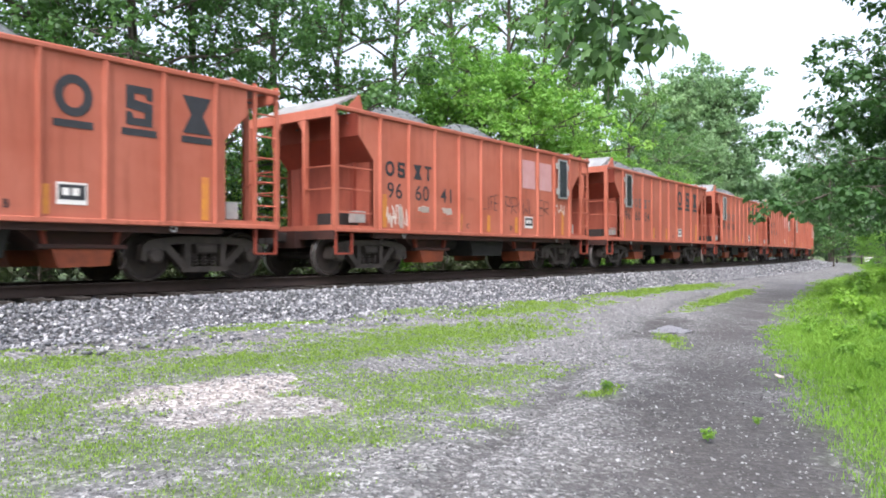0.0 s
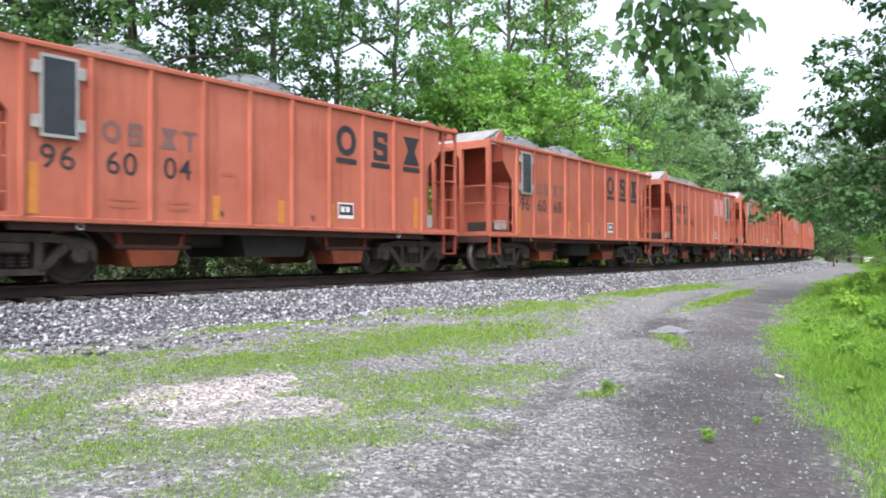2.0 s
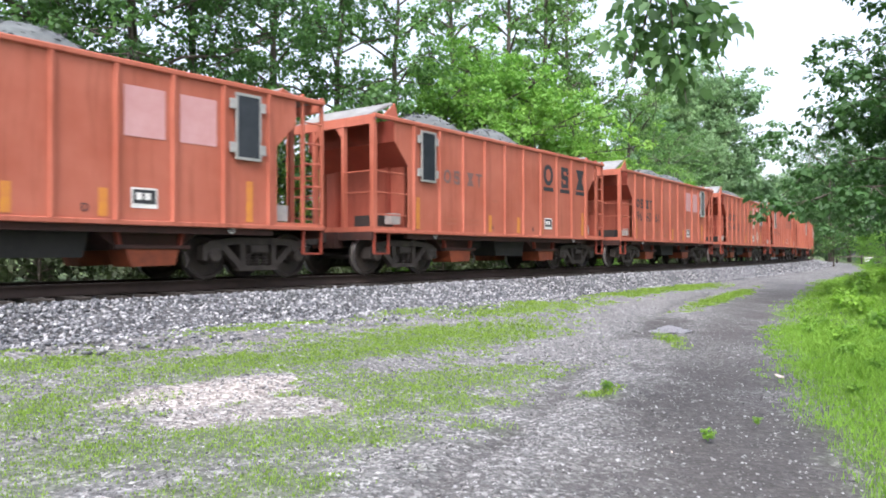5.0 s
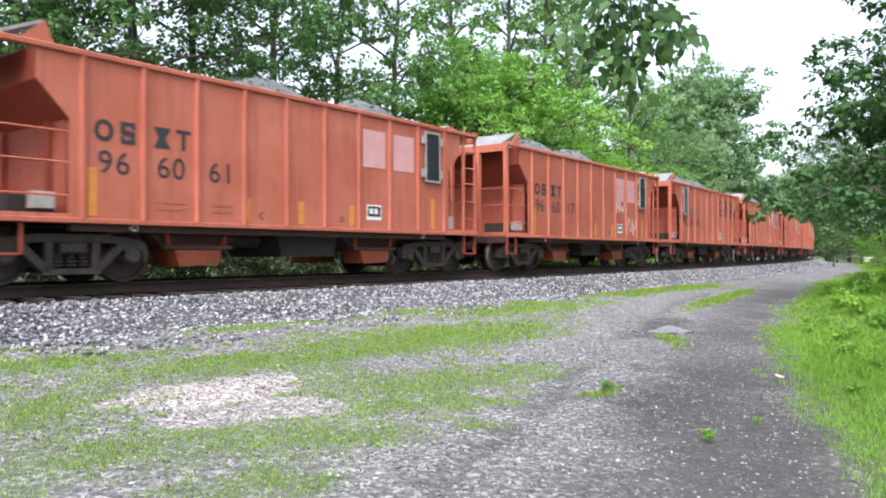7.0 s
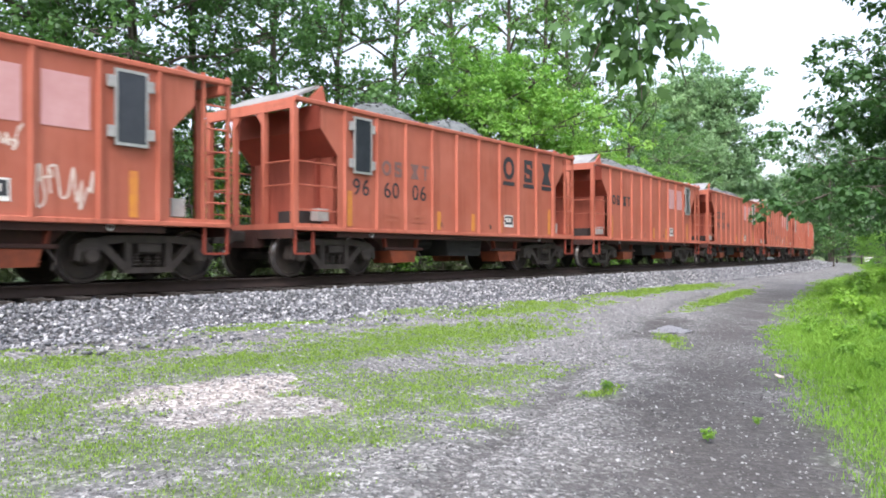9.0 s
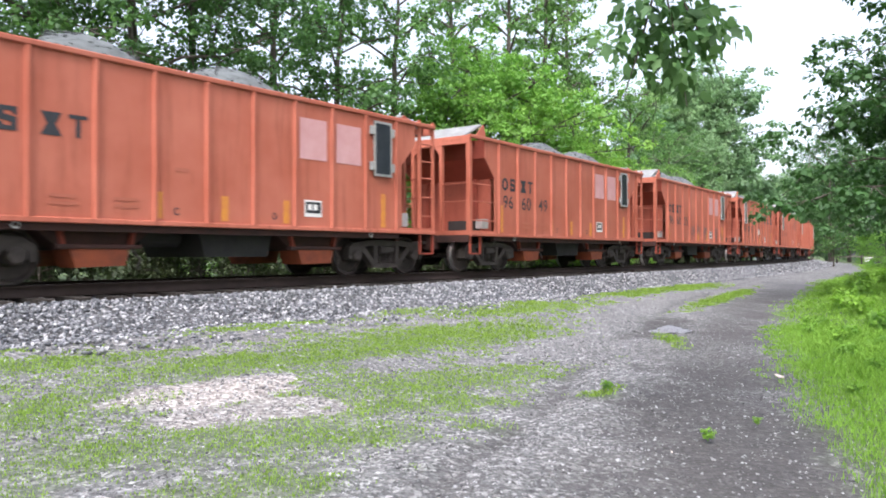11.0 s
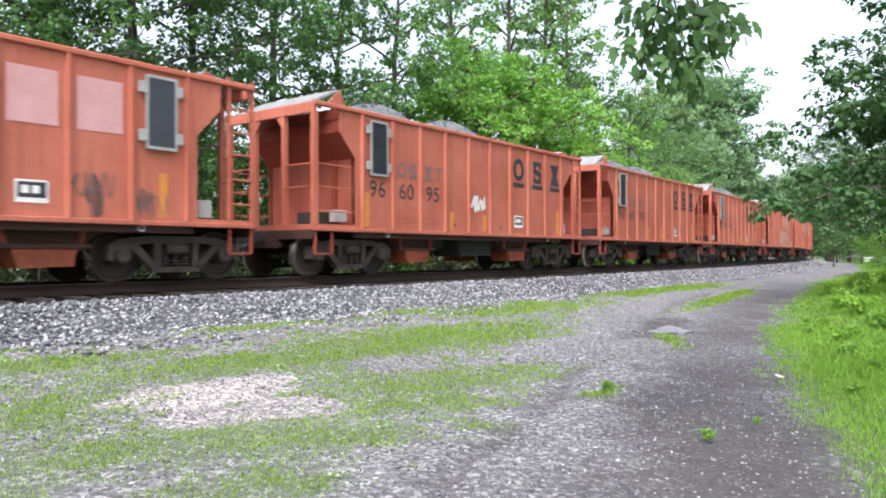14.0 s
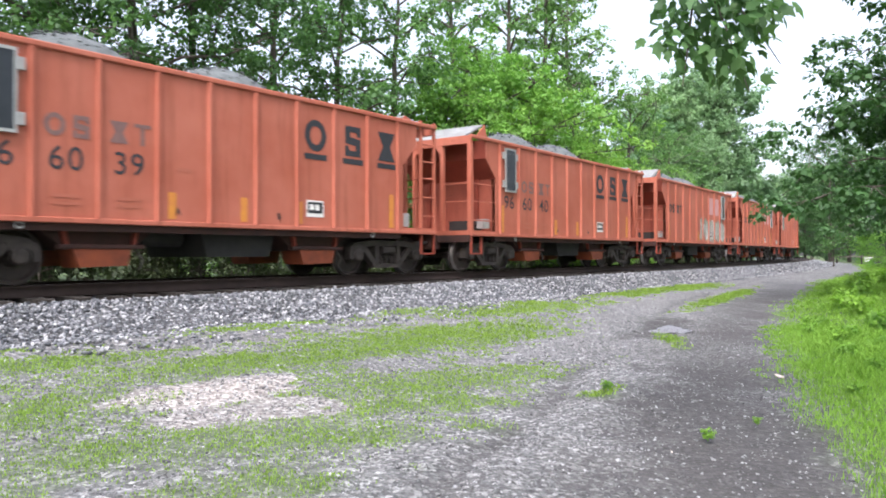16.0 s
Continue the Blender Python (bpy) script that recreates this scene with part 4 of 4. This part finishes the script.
def grow(name, h, r, base, limbs, leaves, leaf, seed, mat, lean=0.0, spread=0.13, low=0.4, label="", droop=0.35, clump=0.75, stray=1.0, cone=0.0):
    """A tree: tapered trunk with limbs, and a crown of leaf clumps round the limb ends."""
    rng = np.random.default_rng(seed)
    tree = new(name)
    tr = Shape()
    pts = [(lean * h * (k / 7) ** 1.5 + rng.normal(0, 0.01) * h * k / 7, rng.normal(0, 0.012) * h * k / 7, h * 0.93 * k / 7 - (0.3 if k == 0 else 0)) for k in range(8)]
    rad = [h * 0.017 * (1 - 0.88 * k / 7) + 0.015 for k in range(8)]
    tr.tube(pts, rad, 9)
    tips = []
    for i in range(limbs):
        t = (i + 0.5) / limbs
        z = h * (base + (0.93 - base) * t)
        k = z / (h * 0.93) * 7
        a = np.array(pts[int(k)]) if k < 7 else np.array(pts[7])
        a = np.array([a[0], a[1], z])
        az = i * 2.39996 + rng.normal(0, 0.35)
        prof = (low + (1 - low) * math.sin(math.pi * min(1, t * 1.25 + 0.12))) if t < 0.45 else math.cos((t - 0.45) / 0.55 * 1.25)
        R = r * max(0.22, prof) * rng.uniform(0.75, 1.1) * (1 + cone * (0.2 - t))
        rise = R * (0.15 + 0.75 * t) * rng.uniform(0.6, 1.2)
        line = [a + np.array([math.cos(az) * R * f, math.sin(az) * R * f, rise * f ** 0.8 - 0.12 * R * f * f]) + rng.normal(0, 0.04 * R, 3) * f for f in (0, 0.35, 0.7, 1.0)]
        tr.tube([tuple(q) for q in line], [h * 0.0045 * (1 - 0.5 * t) + 0.01, h * 0.003 + 0.008, h * 0.002 + 0.006, 0.008], 6)
        for f in (0.4, 0.6, 0.78, 0.92, 1.0):
            j = min(2, int(f * 3))
            w = f * 3 - j
            q = line[j] * (1 - w) + line[j + 1] * w
            for _ in range(2):
                tip = q + rng.normal(0, 1, 3) * np.array([0.16, 0.16, 0.12]) * stray * r * (0.5 + f * 0.6)
                tips.append(tip)
                tr.tube([tuple(q), tuple((q + tip) / 2 + rng.normal(0, 0.03, 3)), tuple(tip)], [0.018 + h * 0.001, 0.012, 0.006], 4)
    tips.append(np.array(pts[7]) + (0, 0, h * 0.03))
    part("trunk", tr, M_BARK, tree)
    tips = np.array(tips)
    # each twig end carries a few sprays of leaves with gaps between them
    sprays = np.repeat(tips, 4, axis=0) + rng.normal(0, 1, (len(tips) * 4, 3)) * np.array([1, 1, 0.7]) * spread * r * 1.05
    v, f = leaf_cloud(rng, sprays, spread * r * clump, leaves, leaf, droop)
    part("crown", array_mesh("crown", v, f, mat), None, tree)
    return tagged(tree, label, "tree")


T_DARK = grow("tree", 17, 5.0, 0.10, 24, 18500, 0.175, 1, M_LEAF_DARK, 0.03, spread=0.105, label="tall dark green broadleaf tree behind the railway track")
T_MID = grow("tree", 15, 4.8, 0.16, 18, 9500, 0.205, 2, M_LEAF_MID, -0.04, spread=0.085, label="mid-green tree with layered branches and gaps of sky")
T_THIN = grow("tree", 21, 3.2, 0.2, 24, 5200, 0.25, 3, M_LEAF_MID, 0.02, spread=0.085, label="tall thin tree with sparse foliage behind the track")
T_BRIGHT = grow("tree", 10, 4.3, 0.03, 26, 20000, 0.195, 4, M_LEAF_BRIGHT, 0.0, spread=0.11, low=0.75, label="dense bright green broadleaf tree beside the track")
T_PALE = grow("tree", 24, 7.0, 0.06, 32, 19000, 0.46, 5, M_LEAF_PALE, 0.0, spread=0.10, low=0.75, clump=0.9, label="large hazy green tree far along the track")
T_NEAR = grow("tree", 11.0, 5.2, 0.27, 50, 44000, 0.185, 7, M_LEAF_SHADE, 0.0, spread=0.085, low=0.9, stray=0.6, cone=0.8, label="backlit dark green tree overhanging the gravel lane", droop=0.5)
BUSH = grow("bush", 2.2, 1.5, 0.03, 16, 3600, 0.14, 8, M_SCRUB, 0.0, spread=0.16, low=0.8, label="dark scrubby bush along the far side of the track")
tagged(BUSH, category="bush", group="scrub along the track")


def plant(src, first, x, y, turn, size, z=None, group=""):
    """Stand a tree at x, y; the first of a kind is the built one itself."""
    d = (_tab_x - x) ** 2 + (_tab_y - y) ** 2
    i = int(np.argmin(d))
    q = (x - _tab_x[i]) * math.sin(_tab_h[i]) - (y - _tab_y[i]) * math.cos(_tab_h[i])
    zz = float(ground_z(0, q)) if z is None else z
    src.scale = (size, size, size)
    m = pose(x, y, zz, 0, 0, turn)
    if first:
        src.matrix_basis = m @ Matrix.Diagonal((size, size, size, 1))
        return src
    return copy_thing(src, m)


def stand(src, rows, group):
    """Rows: bearing (sideways metres for each metre ahead), metres ahead, height factor."""
    rng = random.Random(len(rows) * 7 + int(rows[0][1]))
    tagged(src, group=group)
    for k, (b, y, f) in reversed(list(enumerate(rows))):
        plant(src, k == 0, b * y, y, rng.uniform(0, 360), f)


# The last three rows are added lane-side trees, mostly unseen, that block skylight.
stand(T_DARK, [(-0.66, 20, 0.95), (-0.54, 22, 1.0), (-0.41, 23, 0.9), (-0.33, 27, 0.9),
               (-0.75, 24, 1.0), (-0.9, 19, 1.0), (0.525, 112, 1.15), (0.55, 118, 1.1), (0.59, 108, 1.0), (0.62, 90, 1.1), (0.5, 150, 1.2), (0.68, 58, 1.0), (0.74, 45, 0.95), (1.3, 13, 0.8)], "dark trees")
stand(T_MID, [(-0.235, 30, 0.92), (-0.15, 31, 0.9), (-0.07, 34, 1.0), (0.19, 50, 0.9), (0.25, 52, 0.85), (0.31, 66, 0.8)], "mid-green trees")
stand(T_THIN, [(0.085, 46, 0.95), (0.135, 48, 0.98), (0.175, 52, 1.0), (0.01, 45, 0.95)], "thin tall trees")
stand(T_BRIGHT, [(0.005, 34.5, 0.88), (0.055, 36, 1.05), (0.115, 38, 0.95), (0.165, 41, 0.75), (0.22, 47, 0.72), (0.30, 62, 0.75), (-0.08, 33, 0.6), (-0.17, 31, 0.5), (-0.25, 29, 0.5), (-0.34, 27, 0.5),
                 (0.60, 58, 0.3), (0.575, 100, 0.4)], "bright trees")
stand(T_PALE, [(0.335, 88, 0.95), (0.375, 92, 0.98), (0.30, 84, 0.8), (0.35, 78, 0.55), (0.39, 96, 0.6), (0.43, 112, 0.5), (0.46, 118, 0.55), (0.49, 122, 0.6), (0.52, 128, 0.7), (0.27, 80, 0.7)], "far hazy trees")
stand(T_NEAR, [(0.77, 20.5, 1.0), (0.73, 36, 1.0)], "trees over the lane")
# unseen trees added behind and beside the camera to close and shade the place
for k, (x, y, f, src) in enumerate(((-9, -14, 1.0, T_DARK), (4, -20, 1.0, T_DARK), (14, -12, 0.9, T_MID), (19, 2, 0.9, T_DARK), (-22, -16, 1.0, T_MID), (-38, -8, 1.0, T_DARK), (-36, 12, 1.0, T_DARK))):
    plant(src, False, x, y, 50 * k, f)
_rng = random.Random(4)
tagged(BUSH, group="scrub along the track")
for k in reversed(range(46)):
    s, q = -8 + k * 1.7 + _rng.uniform(-0.6, 0.6), -_rng.uniform(5.0, 8.5)
    x, y, _h = rail_xy(s, q)
    plant(BUSH, k == 0, float(x), float(y), _rng.uniform(0, 360), _rng.uniform(0.55, 1.15))

# the tree beside the camera whose limb reaches over the lane, and its swaying branch
HANG = Vector((1.5, 5.2, 3.95))
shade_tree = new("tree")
_sh = Shape().tube([(5.6, 2.6, -1.3), (5.55, 2.65, 1.0), (5.4, 2.8, 3.0), (5.2, 2.9, 5.0), (5.0, 3.0, 8.0)], [0.24, 0.2, 0.17, 0.14, 0.08], 12)
part("trunk", _sh, M_BARK, shade_tree)
part("limb", Shape().tube([(5.3, 2.85, 3.9), (4.2, 3.5, 4.5), (2.9, 4.4, 4.55), (1.9, 5.0, 4.25), tuple(HANG)], [0.09, 0.07, 0.05, 0.035, 0.02], 8), M_BARK, shade_tree)
_r = np.random.default_rng(12)
_c = np.array([(5.0, 3.0, 7.5), (5.8, 2.2, 6.6), (4.3, 3.3, 6.3), (5.4, 3.6, 5.6), (4.4, 2.2, 5.8), (6.2, 2.9, 5.2), (3.6, 3.9, 5.4), (2.6, 4.6, 5.2)])
_v, _f = leaf_cloud(_r, _c, 0.95, 3000, 0.14, 0.7)
part("crown", array_mesh("crown", _v, _f, M_LEAF_MID), None, shade_tree)
tagged(shade_tree, "broadleaf tree whose limb reaches over the gravel lane", "tree")


def hanging_branch():
    """The drooping twig with its clusters of large leaves; its origin is where it leaves the limb."""
    br = new("hanging_branch")
    rng = np.random.default_rng(21)
    twig = Shape().tube([(0, 0, 0.05), (0.04, 0.02, -0.7), (-0.06, 0.0, -1.5), (-0.25, 0.02, -2.05), (-0.38, 0.0, -2.35)], [0.016, 0.013, 0.01, 0.007, 0.004], 6)
    twig.tube([(-0.02, 0, -1.2), (0.12, 0.05, -1.75), (0.28, 0.02, -2.15), (0.34, 0.0, -2.35)], [0.01, 0.008, 0.005, 0.003], 6)
    twig.tube([(-0.06, 0, -1.5), (-0.02, -0.08, -2.0), (0.02, -0.1, -2.5)], [0.008, 0.006, 0.003], 6)
    part("twig", twig, M_BARK, br)
    cs = np.array([(-0.30, 0, -1.95), (-0.42, 0.05, -2.2), (-0.25, 0.1, -2.25), (-0.12, -0.05, -1.95), (0.0, -0.1, -2.2), (0.02, -0.1, -2.45), (-0.1, 0, -2.4), (0.18, 0.03, -1.95), (0.30, 0.02, -2.1),
                   (0.38, 0, -2.15), (-0.05, 0, -1.65), (0.1, 0.05, -1.6), (-0.2, 0, -1.7), (0.05, 0, -1.2)])
    cs = cs * (0.8, 0.8, 1) + (0, 0, 0.22)
    for k in range(len(cs)):
        v, f = broad_leaves(rng, cs[k], 0.14, 36, 0.115)
        part("foliage", array_mesh("foliage", v, f, M_LEAF_DARK), None, br)
    return tagged(br, "drooping leafy branch swaying over the gravel lane", "branch")


branch = hanging_branch()
branch.matrix_basis = Matrix.Translation(HANG)

# sapling and barrier beside the crossing, far along the lane
sap = grow("sapling", 3.4, 1.3, 0.3, 12, 900, 0.2, 31, M_LEAF_MID, 0.0, spread=0.16, label="small sapling standing beside the far end of the lane")
plant(sap, True, 0.529 * 62, 62, 20, 1.0)
gate = new("barrier")
for k in range(3):
    part("post", Shape().box(-0.08, 0.08, -0.08, 0.08, -0.2, 1.05, 0.02), M_TIE, gate, at=pose(k * 2.6, 0, 0))
part("beam", Shape().box(-0.4, 6.0, -0.12, -0.06, 0.78, 0.92, 0.015), M_BARK, gate, "weathered brown beam")
part("sign_board", Shape().box(2.9, 3.7, -0.17, -0.13, 0.3, 0.8, 0.01), M_WHITE, gate, "plain white board")
tagged(gate, "low wooden barrier with a white board across the lane", "barrier")
gate.matrix_basis = pose(0.533 * 86, 86, -0.75, 0, 0, -15)


# ---------------------------------------------------------------- loose ground cover
def scatter(rng, n, s0, s1, q0, q1):
    return rng.uniform(s0, s1, n), rng.uniform(q0, q1, n)


def surface(s, q):
    x, y, _ = rail_xy(s, q)
    return np.stack([x, y, ground_z(s, q)], 1)


def lumps(s, q):
    return 0.05 * fbm(s, q, 0.9, 5.0) + 0.02 * fbm(s, q, 5.0, 2.0)


def build_cover():
    rng = np.random.default_rng(9)
    # ballast on both shoulders and between the ties
    cs, cq = [], []
    for n, s0, s1, q0, q1 in ((16000, -5, 16, 1.42, 3.45), (10000, 16, 42, 1.4, 3.5), (5000, 42, 95, 1.3, 3.6), (1500, -5, 16, 3.3, 4.3), (3500, -6, 30, -1.3, 1.3), (2500, -6, 40, -3.2, -1.3)):
        s, q = scatter(rng, n, s0, s1, q0, q1)
        cs.append(s), cq.append(q)
    s, q = np.concatenate(cs), np.concatenate(cq)
    p = surface(s, q)
    size = rng.uniform(0.035, 0.085, len(s)) * np.where(s > 42, 1.5, 1.0)
    p[:, 2] += 0.2 * size + rng.uniform(0, 0.015, len(s))
    tagged(new("ballast_stones", stones_mesh("ballast_stones", p, size, M_BALLAST, 10)), "loose grey crushed ballast stones on the track bed", "ballast", kind="stuff")
    # loose gravel on the lane and the open ground
    cs, cq = [], []
    for n, s0, s1, q0, q1 in ((42000, 0.5, 8, 5.0, 12.3), (14000, 8, 16, 4.5, 10.5), (4000, -2, 6, 3.6, 7)):
        s, q = scatter(rng, n, s0, s1, q0, q1)
        cs.append(s), cq.append(q)
    s, q = np.concatenate(cs), np.concatenate(cq)
    g = cover(s, q)
    keep = (rng.uniform(0, 1, len(s)) > 0.85 * g[:, 0]) & (rng.uniform(0, 1, len(s)) > 0.68 * g[:, 2])
    s, q, g = s[keep], q[keep], g[keep]
    p = surface(s, q)
    p[:, 2] += lumps(s, q) - 0.05 * g[:, 2] + 0.02 * g[:, 0]
    size = rng.gamma(2.5, 0.0042, len(s)) + 0.009
    tagged(new("loose_gravel", stones_mesh("loose_gravel", p, size, M_GRAVEL, 11)), "small pale gravel scattered over the lane", "gravel", kind="stuff")
    # grass: short tufts on the open ground, long on the verge
    cs, cq, hh, kinds = [], [], [], []
    for n, s0, s1, q0, q1, long in ((210000, 0, 9, 3.2, 10.2, 0), (130000, 9, 28, 3.2, 9.0, 0), (120000, 3, 14, 8.5, 14.5, 1), (85000, 12, 45, 5.5, 15, 1), (22000, 45, 90, 5.0, 16, 2)):
        s, q = scatter(rng, n, s0, s1, q0, q1)
        g = cover(s, q)[:, 0]
        verge = np.interp(s, VERGE_S, VERGE_Q)
        on_verge = q > verge - 0.4
        ok = (rng.uniform(0.12, 1, n) < g) & (on_verge if long else ~on_verge)
        s, q, verge = s[ok], q[ok], verge[ok]
        cs.append(s), cq.append(q), kinds.append(np.full(len(s), 0 if long else 1))
        if long:
            hh.append(rng.uniform(0.03, 0.085, len(s)) * (0.8 + np.clip(q - verge - 0.3, -0.3, 2.4) * 0.7) * (1 + 0.9 * np.clip(fbm(s, q, 1.5, 4.4), 0, 1)) * (1.4 if long == 2 else 1))
        else:
            hh.append(rng.uniform(0.008, 0.026, len(s)) * (1 + 0.7 * (s > 9)) * (0.7 + 1.1 * g[ok] ** 2))
    s, q, hgt = np.concatenate(cs), np.concatenate(cq), np.concatenate(hh)
    p = surface(s, q)
    p[:, 2] += lumps(s, q) + 0.01
    n = len(s)
    a = rng.uniform(0, 2 * math.pi, n)
    dist = np.hypot(p[:, 0], p[:, 1])
    wid = np.clip(0.0006 * dist, 0.003, 0.03) * rng.uniform(0.7, 1.4, n) * np.where(np.concatenate(kinds) == 1, 1.45, 1.0)
    side = np.stack([np.cos(a), np.sin(a), np.zeros(n)], 1) * wid[:, None]
    lean = np.stack([-np.sin(a), np.cos(a), np.zeros(n)], 1) * (hgt * rng.uniform(-0.8, 0.8, n))[:, None]
    up = np.array([0, 0, 1.0])[None] * hgt[:, None]
    v = np.stack([p - side, p + side, p + side * 0.7 + lean * 0.4 + up * 0.6, p + lean + up], 1).reshape(-1, 3)
    tri = np.array([(0, 1, 2), (0, 2, 3)])
    f = ((np.arange(n) * 4)[:, None, None] + tri[None]).reshape(-1, 3)
    me = array_mesh("grass", v, f, M_GRASS)
    me.materials.append(M_TURF)
    me.polygons.foreach_set("material_index", np.repeat(np.concatenate(kinds), 2).astype(np.int32))
    tagged(new("grass", me), "patchy fresh green grass on the lane and verge", "grass", kind="stuff")


build_cover()


def puddle():
    v = [(0, 0, 0)]
    for k in range(40):
        a = 2 * math.pi * k / 40
        r = 1 + 0.22 * math.sin(3 * a + 1) + 0.13 * math.sin(7 * a)
        v.append((0.68 * r * math.cos(a), 0.30 * r * math.sin(a), 0))
    me = array_mesh("water", v, [(0, 1 + k, 1 + (k + 1) % 40) for k in range(40)], M_WATER)
    ob = tagged(new("water", me), "shallow muddy puddle in a lane rut", "puddle", kind="structure")
    ob.matrix_basis = put(12.5, 7.3, -0.058, 18)


puddle()


def weeds():
    """Broad-leaved weeds on the verge and the lane."""
    rng = np.random.default_rng(17)
    first = None
    for k, (s, q, f) in enumerate(((17, 9.6, 1.2), (18.5, 9.0, 1.0), (14, 10.4, 1.1), (12.5, 11.2, 1.0), (20, 8.9, 1.2), (24, 8.6, 1.4), (10.0, 11.8, 0.8), (6.45, 9.03, 0.26), (6.06, 10.53, 0.16), (9.4, 10.9, 0.5), (28, 8.2, 1.6),
                                   (22, 10.5, 1.5), (16, 11.8, 1.3), (5.3, 10.4, 0.22), (33, 8.6, 1.8), (12.0, 10.1, 0.6))):
        if first is None:
            first = new("weed")
            tips = []
            for j in range(7):
                a = j * 0.9
                e = (0.16 * math.cos(a), 0.16 * math.sin(a), 0.28 + 0.05 * (j % 3))
                part("stem", Shape().tube([(0, 0, -0.03), (e[0] * 0.4, e[1] * 0.4, e[2] * 0.6), e], [0.006, 0.005, 0.003], 5), M_LEAF_MID, first)
                tips += [e, (e[0] * 0.5, e[1] * 0.5, e[2] * 0.6)]
            v, fc = leaf_cloud(rng, np.array(tips), 0.1, 190, 0.085, 0.4)
            part("foliage", array_mesh("foliage", v, fc, M_GRASS), None, first)
            tagged(first, "leafy green weed growing out of the verge", "weed", group="weeds beside the lane")
            keep = (s, q, f)
            continue
        first.scale = (f, f, f)
        copy_thing(first, put(s, q, 0.0, k * 47))
    for k in range(70):
        s = 8.0 + 24.0 * (k / 70) ** 1.2 + rng.uniform(-0.5, 0.5)
        q = float(np.interp(s, VERGE_S, VERGE_Q)) + 0.5 + 3.0 * rng.uniform(0, 1) ** 1.3
        f = rng.uniform(0.22, 0.6)
        first.scale = (f, f, f)
        copy_thing(first, put(s, q, 0.0, k * 71))
    s, q, f = keep
    first.matrix_basis = put(s, q) @ Matrix.Diagonal((f, f, f, 1))


weeds()
for s, q, sz in ((8.38, 10.11, 0.22), (4.75, 10.35, 0.045), (4.1, 11.3, 0.06)):
    scrap = Shape().prism([(-0.5, -0.1), (-0.1, -0.16), (0.5, -0.05), (0.42, 0.1), (0.0, 0.13), (-0.45, 0.06)], "z", -0.03, 0.03)
    ob = new("dry_leaf", scrap.mesh("dry_leaf", M_SPRAY))
    ob.matrix_basis = put(s, q, 0.03, 30) @ Matrix.Diagonal((sz, sz, sz * 0.6, 1))
    tagged(ob, "pale dry leaf lying on the gravel lane", "leaf", group="dry leaves on the lane")


# ---------------------------------------------------------------- ties
tie_mesh = Shape().box(-0.115, 0.115, -1.38, 1.38, -0.36, -0.185, 0.012).mesh("tie", M_TIE)
for k in range(280):
    s = -14 + 0.53 * k
    x, y, h = rail_xy(s)
    part("tie", tie_mesh, None, track, at=pose(float(x), float(y), random.uniform(-0.012, 0.006), 0, 0, math.degrees(float(h)) + random.uniform(-1.2, 1.2)))


# ---------------------------------------------------------------- what moves
RUN = [(0.0, -144.65), (0.5, -139.85), (1.0, -134.77), (1.5, -129.97), (2.0, -124.83), (2.5, -120.05), (3.0, -115.01), (3.5, -110.15), (4.0, -105.0), (5.25, -92.58),
       (6.5, -80.15), (7.0, -75.06), (7.5, -70.22), (8.0, -64.98), (8.5, -60.2), (9.0, -55.05), (10.25, -42.65), (11.5, -30.25), (12.0, -25.05), (12.5, -20.15), (13.0, -14.97), (13.5, -10.18),
       (14.0, -4.95), (14.5, -0.15), (15.0, 5.07), (15.5, 9.87), (16.0, 15.15)]
S_FRONT = 4.663


def motions():
    for order, car in cars.items():
        rows = []
        for t, d in RUN:
            x, y, h = rail_xy(S_FRONT + order * CAR_L + MID - d)
            rows.append((t, pose(float(x), float(y), 0, 0, 0, math.degrees(float(h)))))
        walk(car, rows)
    # the branch swings about the point where it leaves the limb: seconds, metres sideways at its tip
    sway = [(0.0, -0.33), (0.5, -0.36), (1.0, -0.05), (1.5, 0.1), (2.0, 0.22), (2.5, 0.15), (3.0, -0.25), (3.5, -0.33), (4.0, -0.33), (4.5, 0.0), (5.2, 0.15), (6.0, -0.1), (6.5, -0.3), (7.0, -0.16), (7.5, -0.05),
            (8.0, -0.02), (8.5, -0.06), (9.0, -0.14), (9.8, 0.05), (10.6, 0.15), (11.5, 0.2), (12.0, 0.05), (12.5, -0.3), (13.0, -0.12), (13.5, 0.18), (14.0, 0.24), (14.5, 0.22), (15.0, 0.27), (15.5, 0.32), (16.0, 0.5)]
    rows = []
    for t, d in sway:
        a = math.degrees(math.asin(max(-0.6, min(0.6, d / 2.2))))
        rows.append((t, pose(HANG.x, HANG.y, HANG.z, 2.5 * math.sin(1.9 * t), -a, 3 * math.sin(1.3 * t))))
    walk(branch, rows)
    # wheels roll with the distance run
    run_t, run_d = [r[0] for r in RUN], [r[1] for r in RUN]
    spin = []
    for k in range(frame(16.0)):
        t = k / FPS
        spin.append((t, -math.degrees((float(np.interp(t, run_t, run_d)) - RUN[0][1]) / 0.425)))
    for car in cars.values():
        for piece in car.children_recursive:
            if piece.name.startswith("wheelset"):
                side = 1 if piece.location.x > 0 else -1
                walk(piece, [(t, pose(side * 0.935, 0, 0.425, 0, a, 0)) for t, a in spin])



motions()
